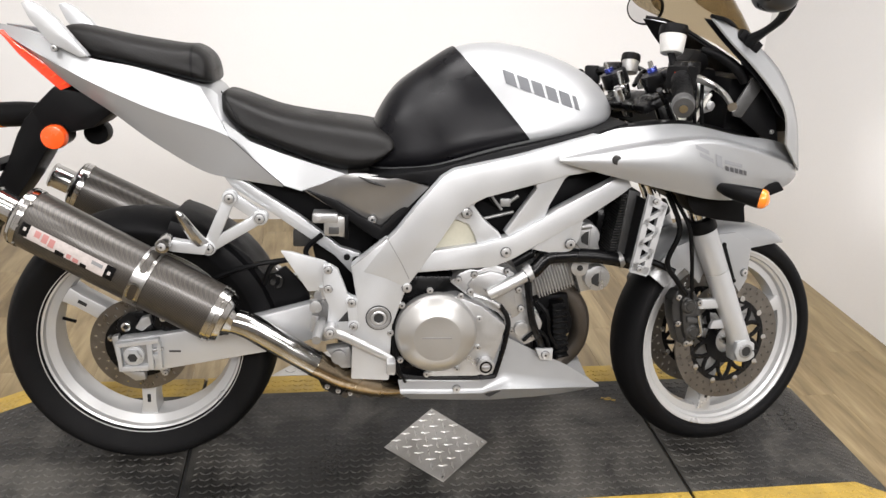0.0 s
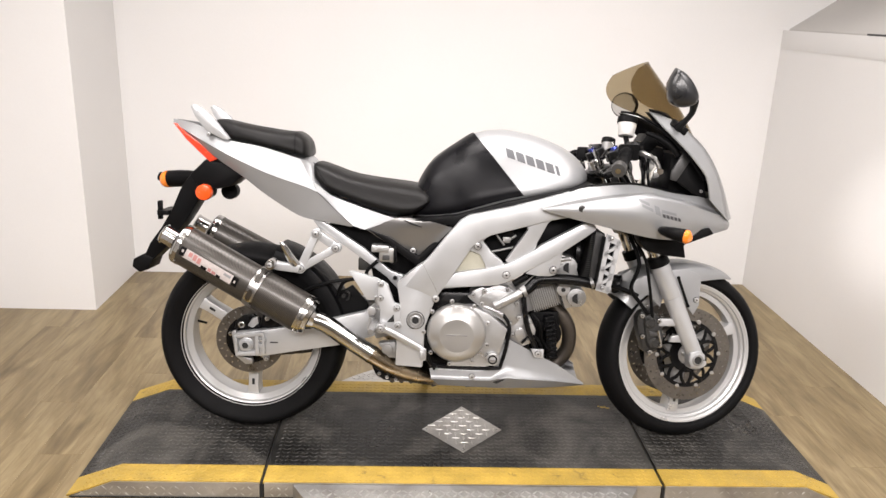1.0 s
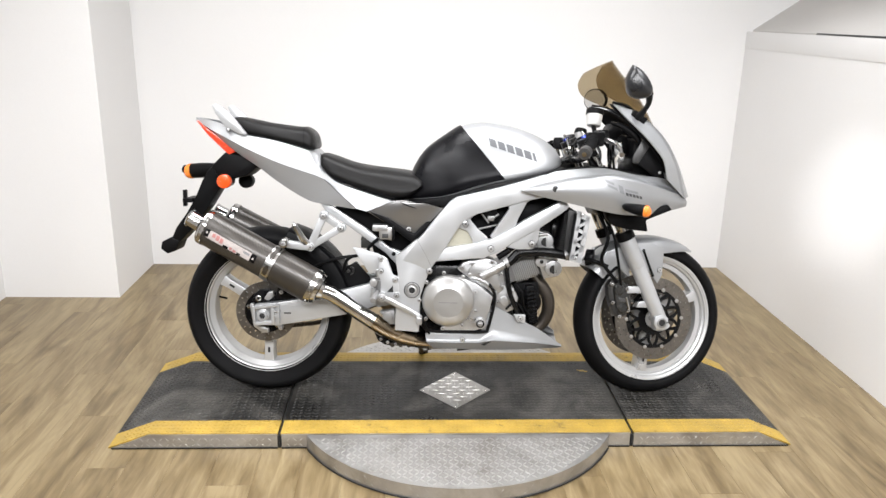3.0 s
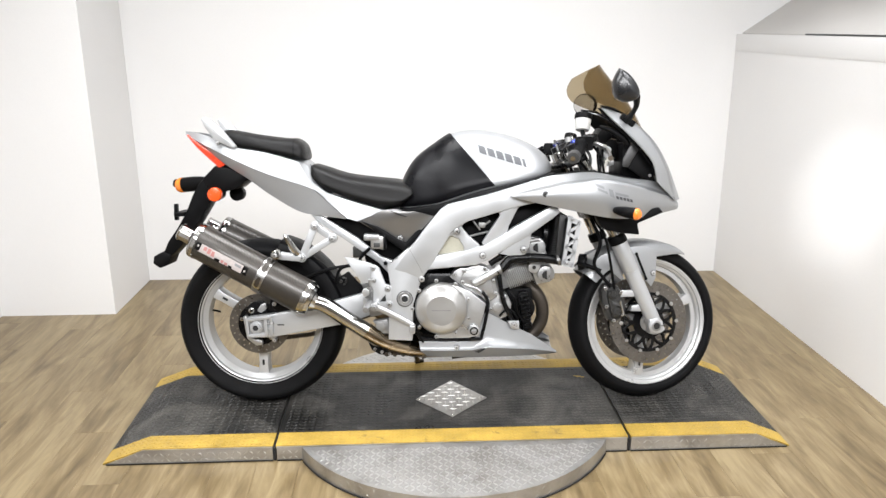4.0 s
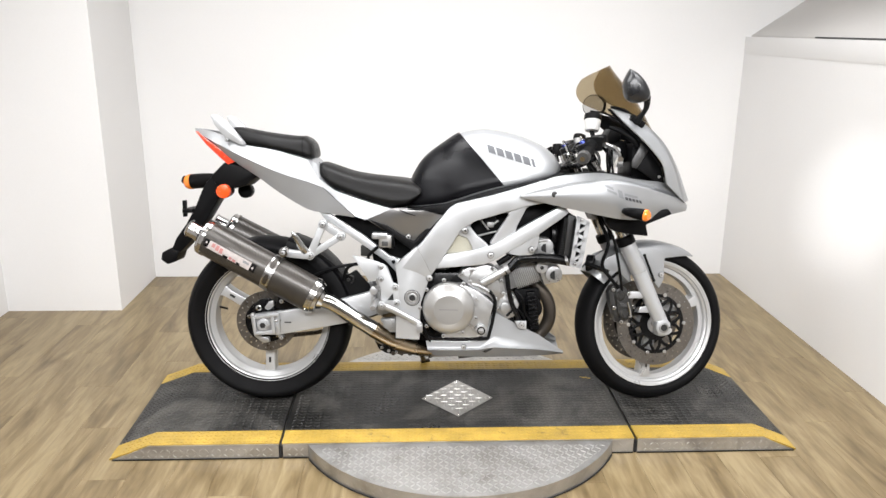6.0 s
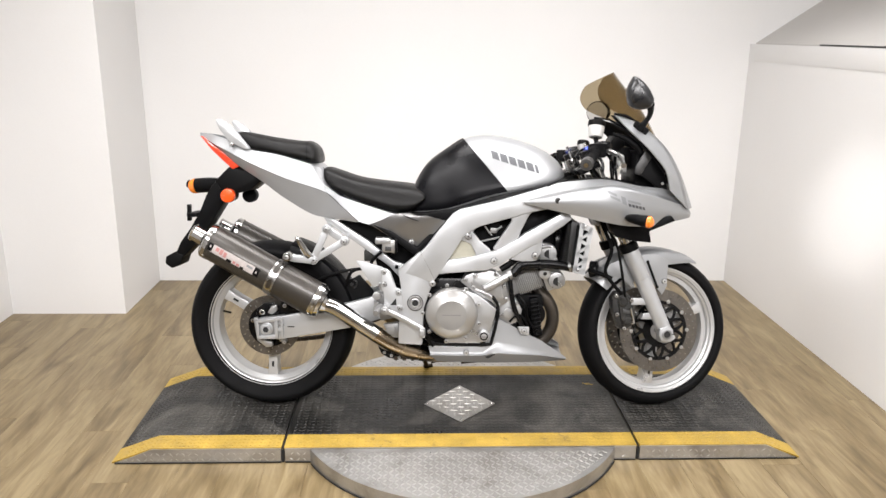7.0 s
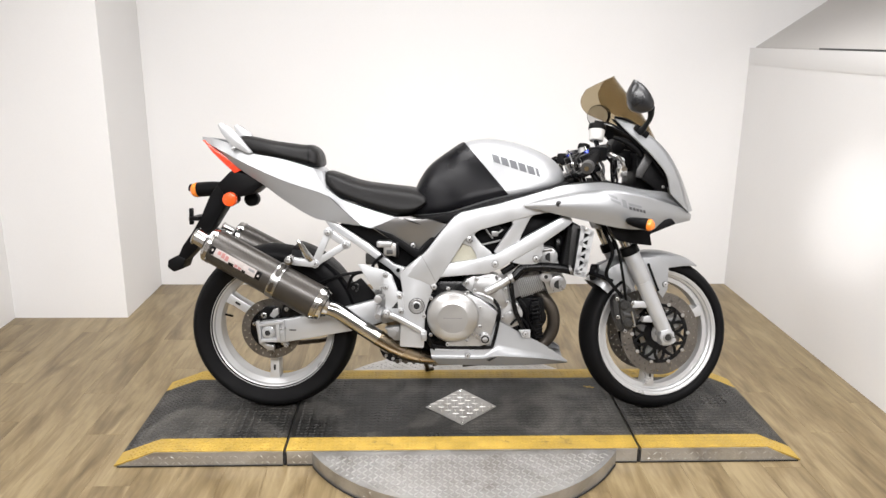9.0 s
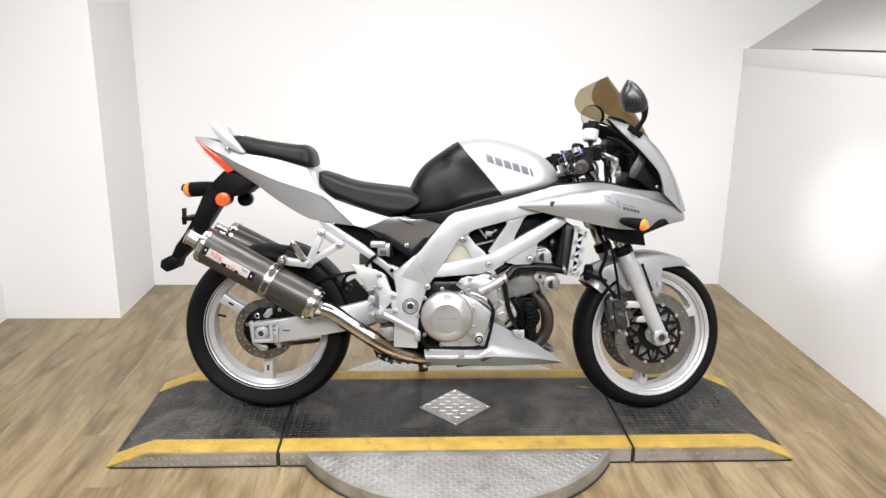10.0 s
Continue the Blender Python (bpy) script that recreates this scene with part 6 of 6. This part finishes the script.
MIRROR_EDGE = [(0.531, 1.206), (0.545, 1.200), (0.560, 1.190), (0.577, 1.172), (0.590, 1.152), (0.599, 1.130), (0.594, 1.112), (0.578, 1.103), (0.556, 1.100), (0.530, 1.106), (0.517, 1.122), (0.511, 1.145), (0.514, 1.172)]
shape = spline(MIRROR_EDGE + MIRROR_EDGE[:1], 3)[:-1]
head = skin([[(0.555 + f * (x - 0.555), y, 1.148 + f * (z - 1.148)) for x, z in shape] for y, f in ((-0.320, 0.90), (-0.324, 0.97), (-0.334, 1.0), (-0.346, 0.985), (-0.356, 0.93), (-0.364, 0.80), (-0.369, 0.60), (-0.372, 0.35), (-0.373, 0.1))])
mir = add("mirror", head, SHELL, "black fairing mirror", None, 80)
part("mirror_glass", prism([(0.5115, 1.140), (0.5145, 1.142), (0.5165, 1.168), (0.5135, 1.168)], -0.345, -0.322), MIRROR, mir)
part("mirror_stem", tube([(0.590, -0.336, 1.118, 0.013), (0.602, -0.29, 1.090, 0.009), (0.602, -0.235, 1.066, 0.0085), (0.597, -0.185, 1.046, 0.014)], 0.01, 5, 12), BLACK, mir)
part("mirror_foot", moved(box(-0.028, 0.028, -0.014, 0.014, -0.012, 0.012, 0.006), Matrix.Translation((0.600, -0.178, 1.046)) @ Matrix.Rotation(radians(35), 4, "Y")), BLACK, mir)
far_mirror = add("mirror", lathe([(0.0, -0.004), (0.040, -0.004), (0.0445, 0.0), (0.045, 0.012), (0.030, 0.035), (0.0, 0.042)], 32), BLACK, "black fairing mirror with its glass turned to the saddle")
far_mirror.matrix_basis = Matrix.Translation((0.537, 0.293, 1.118)) @ Matrix.Rotation(radians(-32), 4, "Z") @ Matrix.Diagonal((1.08, 1, 1, 1))
part("mirror_glass", lathe([(0.0, -0.006), (0.040, -0.006), (0.040, -0.004)], 32), MIRROR, far_mirror, "mirror glass")
part("mirror_stem", tube([(0.04, 0.0, -0.03, 0.008), (0.08, 0.01, -0.06, 0.008)], 0.008, 3, 10), BLACK, far_mirror)
for side in (-1, 1):
    sig = add("front_turn_signal", tube([(0.556, side * 0.232, 0.744, 0.009), (0.560, side * 0.262, 0.744, 0.014), (0.578, side * 0.292, 0.742, 0.018), (0.606, side * 0.316, 0.738, 0.021)], 0.02, 5, 16), BLACK, "black turn signal with an amber end")
    part("amber_lens", tube([(0.606, side * 0.316, 0.738, 0.0205), (0.612, side * 0.320, 0.737, 0.0200), (0.618, side * 0.323, 0.736, 0.015), (0.620, side * 0.325, 0.736, 0.006)], 0.02, 4, 16), AMBER, sig, "amber lens")
    bar = steered("handlebar", tube([(0.428, side * 0.105, 0.950), (0.432, side * 0.16, 0.966), (0.412, side * 0.235, 0.956), (0.335, side * 0.385, 0.904)], 0.011, 5, 12), GLOSS_BLACK, "black clip-on handlebar")
    part("grip", tube([(0.402, side * 0.252, 0.951, 0.0198), (0.372, side * 0.315, 0.929, 0.0188), (0.342, side * 0.372, 0.909, 0.0192)], 0.017, 6, 18), RUBBER, bar, "ribbed black rubber grip")
    for k in range(14):
        t = k / 14
        part("grip_rib", tube([(0.400 - 0.056 * t, side * (0.258 + 0.108 * t), 0.949 - 0.038 * t, 0.0203 - 0.001 * t), (0.3992 - 0.056 * t, side * (0.2597 + 0.108 * t), 0.9484 - 0.038 * t, 0.0203 - 0.001 * t)], 0.02, 1, 18), RUBBER, bar)
    part("bar_end", tube([(0.343, side * 0.370, 0.909, 0.0205), (0.336, side * 0.383, 0.904, 0.0215), (0.330, side * 0.395, 0.900, 0.019)], 0.018, 2, 18), INNER, bar, "dark bar end")
    part("bar_end_bolt", tube([(0.330, side * 0.395, 0.900, 0.008), (0.328, side * 0.399, 0.8985, 0.008)], 0.007, 1, 10), STEEL, bar)
    part("switch_housing", moved(box(-0.020, 0.020, -0.026, 0.026, -0.024, 0.024, 0.008), Matrix.Translation((0.420, side * 0.222, 0.955)) @ Matrix.Rotation(side * radians(-28), 4, "Z")), BLACK, bar, "black switch housing")
    part("switch_button", moved(box(-0.023, -0.019, -0.006, 0.004, 0.002, 0.011, 0.001), Matrix.Translation((0.420, side * 0.222, 0.955)) @ Matrix.Rotation(side * radians(-28), 4, "Z")), RED if side < 0 else STEEL, bar)
    part("bar_clamp", rod((fork_x(0.93), side * 0.105, 0.93), (fork_x(0.965), side * 0.105, 0.965), 0.032, segments=24, r=0.004), GLOSS_BLACK, bar)
    part("lever", tube([(0.452, side * 0.195, 0.962, 0.009), (0.485, side * 0.225, 0.945, 0.0075), (0.488, side * 0.275, 0.926, 0.0065), (0.480, side * 0.318, 0.905, 0.006), (0.478, side * 0.325, 0.902, 0.0095)], 0.008, 5, 10), BRUSHED, bar, "silver brake or clutch lever")
    part("master_cylinder", moved(box(-0.016, 0.016, -0.050, 0.035, -0.014, 0.014, 0.006), Matrix.Translation((0.452, side * 0.165, 0.975))), GLOSS_BLACK, bar)
pot = add("brake_fluid_reservoir", rod((0.457, -0.124, 1.012), (0.461, -0.112, 1.052), 0.024, 0.029, 28, 0.005), POT, "milky grey brake fluid reservoir")
part("cap", rod((0.461, -0.112, 1.050), (0.463, -0.107, 1.070), 0.031, 0.030, 28, 0.003), BLACK, pot, "black screw cap")
part("pot_arm", rod((0.456, -0.124, 1.014), (0.462, -0.150, 0.975), 0.008), BLACK, pot)
pot2 = add("clutch_fluid_reservoir", rod((0.453, 0.118, 0.955), (0.456, 0.128, 0.985), 0.020, 0.022, 24, 0.004), CAST, "small clutch fluid reservoir")
part("cap", rod((0.456, 0.128, 0.983), (0.459, 0.134, 1.000), 0.024, 0.023, 24, 0.003), BLACK, pot2)
steered("ignition_lock", join(rod((0.405, 0, 0.90), (0.395, 0, 0.935), 0.018, segments=20, r=0.003), rod((0.395, -0.005, 0.935), (0.385, -0.005, 0.965), 0.006)), STEEL)
for p, q, r in (((0.37, -0.06, 0.90), (0.36, -0.06, 0.925), 0.013), ((0.365, 0.05, 0.90), (0.355, 0.05, 0.93), 0.014), ((0.43, -0.04, 0.93), (0.42, -0.04, 0.955), 0.012)):
    steered("yoke_nut", rod(p, q, r), STEEL)
for pts, r in (([(0.43, -0.19, 0.95), (0.47, -0.15, 0.97), (0.52, -0.11, 0.93), (0.53, -0.09, 0.85)], 0.0055), ([(0.42, 0.19, 0.94), (0.47, 0.12, 0.97), (0.52, 0.06, 0.92), (0.50, 0.0, 0.84)], 0.006), ([(0.41, -0.20, 0.94), (0.45, -0.16, 0.90), (0.48, -0.12, 0.86), (0.47, -0.08, 0.80)], 0.006), ([(0.39, -0.10, 0.94), (0.43, -0.05, 0.97), (0.49, 0.0, 0.93)], 0.005)):
    add("control_cable", tube(pts, r, 6, 8), GLOSS_BLACK)
add("wiring_bundle", join(tube([(0.50, -0.05, 0.83), (0.54, -0.09, 0.90), (0.55, -0.10, 0.95)], 0.007, 5, 10), tube([(0.53, -0.10, 0.84), (0.545, -0.12, 0.90), (0.56, -0.12, 0.93)], 0.005, 5, 10)), WHITE_PLASTIC)

add("tank_tray", prism([(-0.19, 0.735), (-0.06, 0.722), (0.10, 0.772), (0.30, 0.815), (0.37, 0.83), (0.36, 0.868), (0.30, 0.848), (0.10, 0.803), (-0.05, 0.756)], -0.176, 0.176, 0.006), BLACK, "black tray under the tank")

both("inner_panel", prism([(0.648, 0.953), (0.690, 0.890), (0.704, 0.836), (0.660, 0.848), (0.606, 0.886)], -0.176, -0.168, 0.003), BLACK, "black inner fairing panel")
both("inner_strip", prism([(0.618, 0.972), (0.638, 0.959), (0.640, 0.945), (0.606, 0.886), (0.586, 0.890), (0.588, 0.914)], -0.186, -0.178, 0.003), INNER, "dark grey inner fairing strip")
bolts(bpy.data.objects["inner_panel"], [(0.684, -0.176, 0.858)], 0.005)
add("fairing_bracket", join(prism([(0.520, 0.968), (0.545, 0.962), (0.560, 0.930), (0.574, 0.893), (0.552, 0.886), (0.538, 0.918)], -0.118, -0.100, 0.005), rod((0.548, -0.118, 0.945), (0.548, -0.128, 0.945), 0.012, segments=16, r=0.002), rod((0.560, -0.118, 0.905), (0.560, -0.130, 0.905), 0.010, segments=16, r=0.002)), PALE_CAST, "pale cast fairing bracket behind the fork")
add("cable_duct", tube([(0.512, -0.15, 1.025, 0.006), (0.55, -0.165, 1.012, 0.010), (0.590, -0.175, 0.984, 0.012), (0.606, -0.178, 0.960, 0.009)], 0.02, 5, 14), BLACK, "black duct inside the fairing")
for dx in (0.0, 0.016):
    add("control_cable", tube([(0.508 + dx, -0.150, 0.955), (0.506 + dx, -0.165, 0.91), (0.512 + dx, -0.165, 0.87), (0.52 + dx, -0.15, 0.83)], 0.0045, 5, 8), GLOSS_BLACK)

# decals: plain bars where the tank and fairing carry lettering


def side_bar(name, x0, z0, x1, z1, height, body, mat, parent, lift=0.001, slant=0.25):
    """A thin bar laid on the near flank of a body, found by casting onto it."""
    tree = BVHTree.FromPolygons([v.co[:] for v in body.data.vertices], [p.vertices[:] for p in body.data.polygons])
    rows = []
    for h in np.linspace(0, height, 5):
        row = []
        for t in np.linspace(0, 1, 7):
            x, z = x0 + (x1 - x0) * t - slant * (h - height / 2), z0 + (z1 - z0) * t + h
            hit = tree.ray_cast(Vector((x, -1, z)), Vector((0, 1, 0)))[0]
            row.append((x, (hit.y if hit else -0.15) - lift, z))
        rows.append(row)
    return part(name, skin(rows, False, False), mat, parent)


for k in range(6):
    t0, t1 = (k + 0.06) / 6, (k + 0.86) / 6
    if k == 5:
        t1 = (k + 0.4) / 6
    side_bar("tank_lettering", 0.094 + 0.186 * t0, 0.936 - 0.058 * t0, 0.094 + 0.186 * t1, 0.936 - 0.058 * t1, 0.029, fuel, LETTER_DECAL, fuel, 0.0016)
for x0, z0, x1, z1, h, mat in ((0.480, 0.828, 0.512, 0.815, 0.009, GREY_DECAL), (0.490, 0.812, 0.524, 0.798, 0.009, GREY_DECAL), (0.530, 0.792, 0.546, 0.786, 0.026, GREY_DECAL), (0.552, 0.797, 0.600, 0.786, 0.008, GREY_DECAL), (0.555, 0.783, 0.565, 0.780, 0.010, DARK_DECAL), (0.568, 0.780, 0.578, 0.777, 0.010, DARK_DECAL), (0.581, 0.777, 0.591, 0.774, 0.010, DARK_DECAL), (0.594, 0.774, 0.604, 0.771, 0.010, DARK_DECAL), (0.607, 0.771, 0.616, 0.768, 0.010, DARK_DECAL)):
    side_bar("fairing_lettering", x0, z0, x1, z1, h, fair, mat, fair)

# ---- floor planks ----
PW, PL = 0.142, 0.92
plank_mesh = {}


def plank(length):
    key = round(length, 3)
    if key not in plank_mesh:
        bm = box(-PW / 2 + 0.0002, PW / 2 - 0.0002, -length / 2 + 0.0002, length / 2 - 0.0002, -0.012, 0.0)
        top = [e for e in bm.edges if all(v.co.z > -0.001 for v in e.verts)]
        bmesh.ops.bevel(bm, geom=top, offset=0.0004, segments=1, affect="EDGES")
        mesh = bpy.data.meshes.new("plank")
        bm.to_mesh(mesh)
        bm.free()
        mesh.materials.append(OAK)
        plank_mesh[key] = mesh
    return plank_mesh[key]


count = math.ceil((X1 + 0.02 - X0) / PW)
for i in range(count):
    x = X0 + (i + 0.5) * PW
    y = Y0 - (i * 0.37 % 1.0) * PL
    while y < Y1:
        a, b = max(y, Y0), min(y + PL, Y1)
        if b - a > 0.05:
            ob = new("plank", plank(b - a))
            ob.location = (x, (a + b) / 2, 0)
            ob.parent = floor
        y += PL
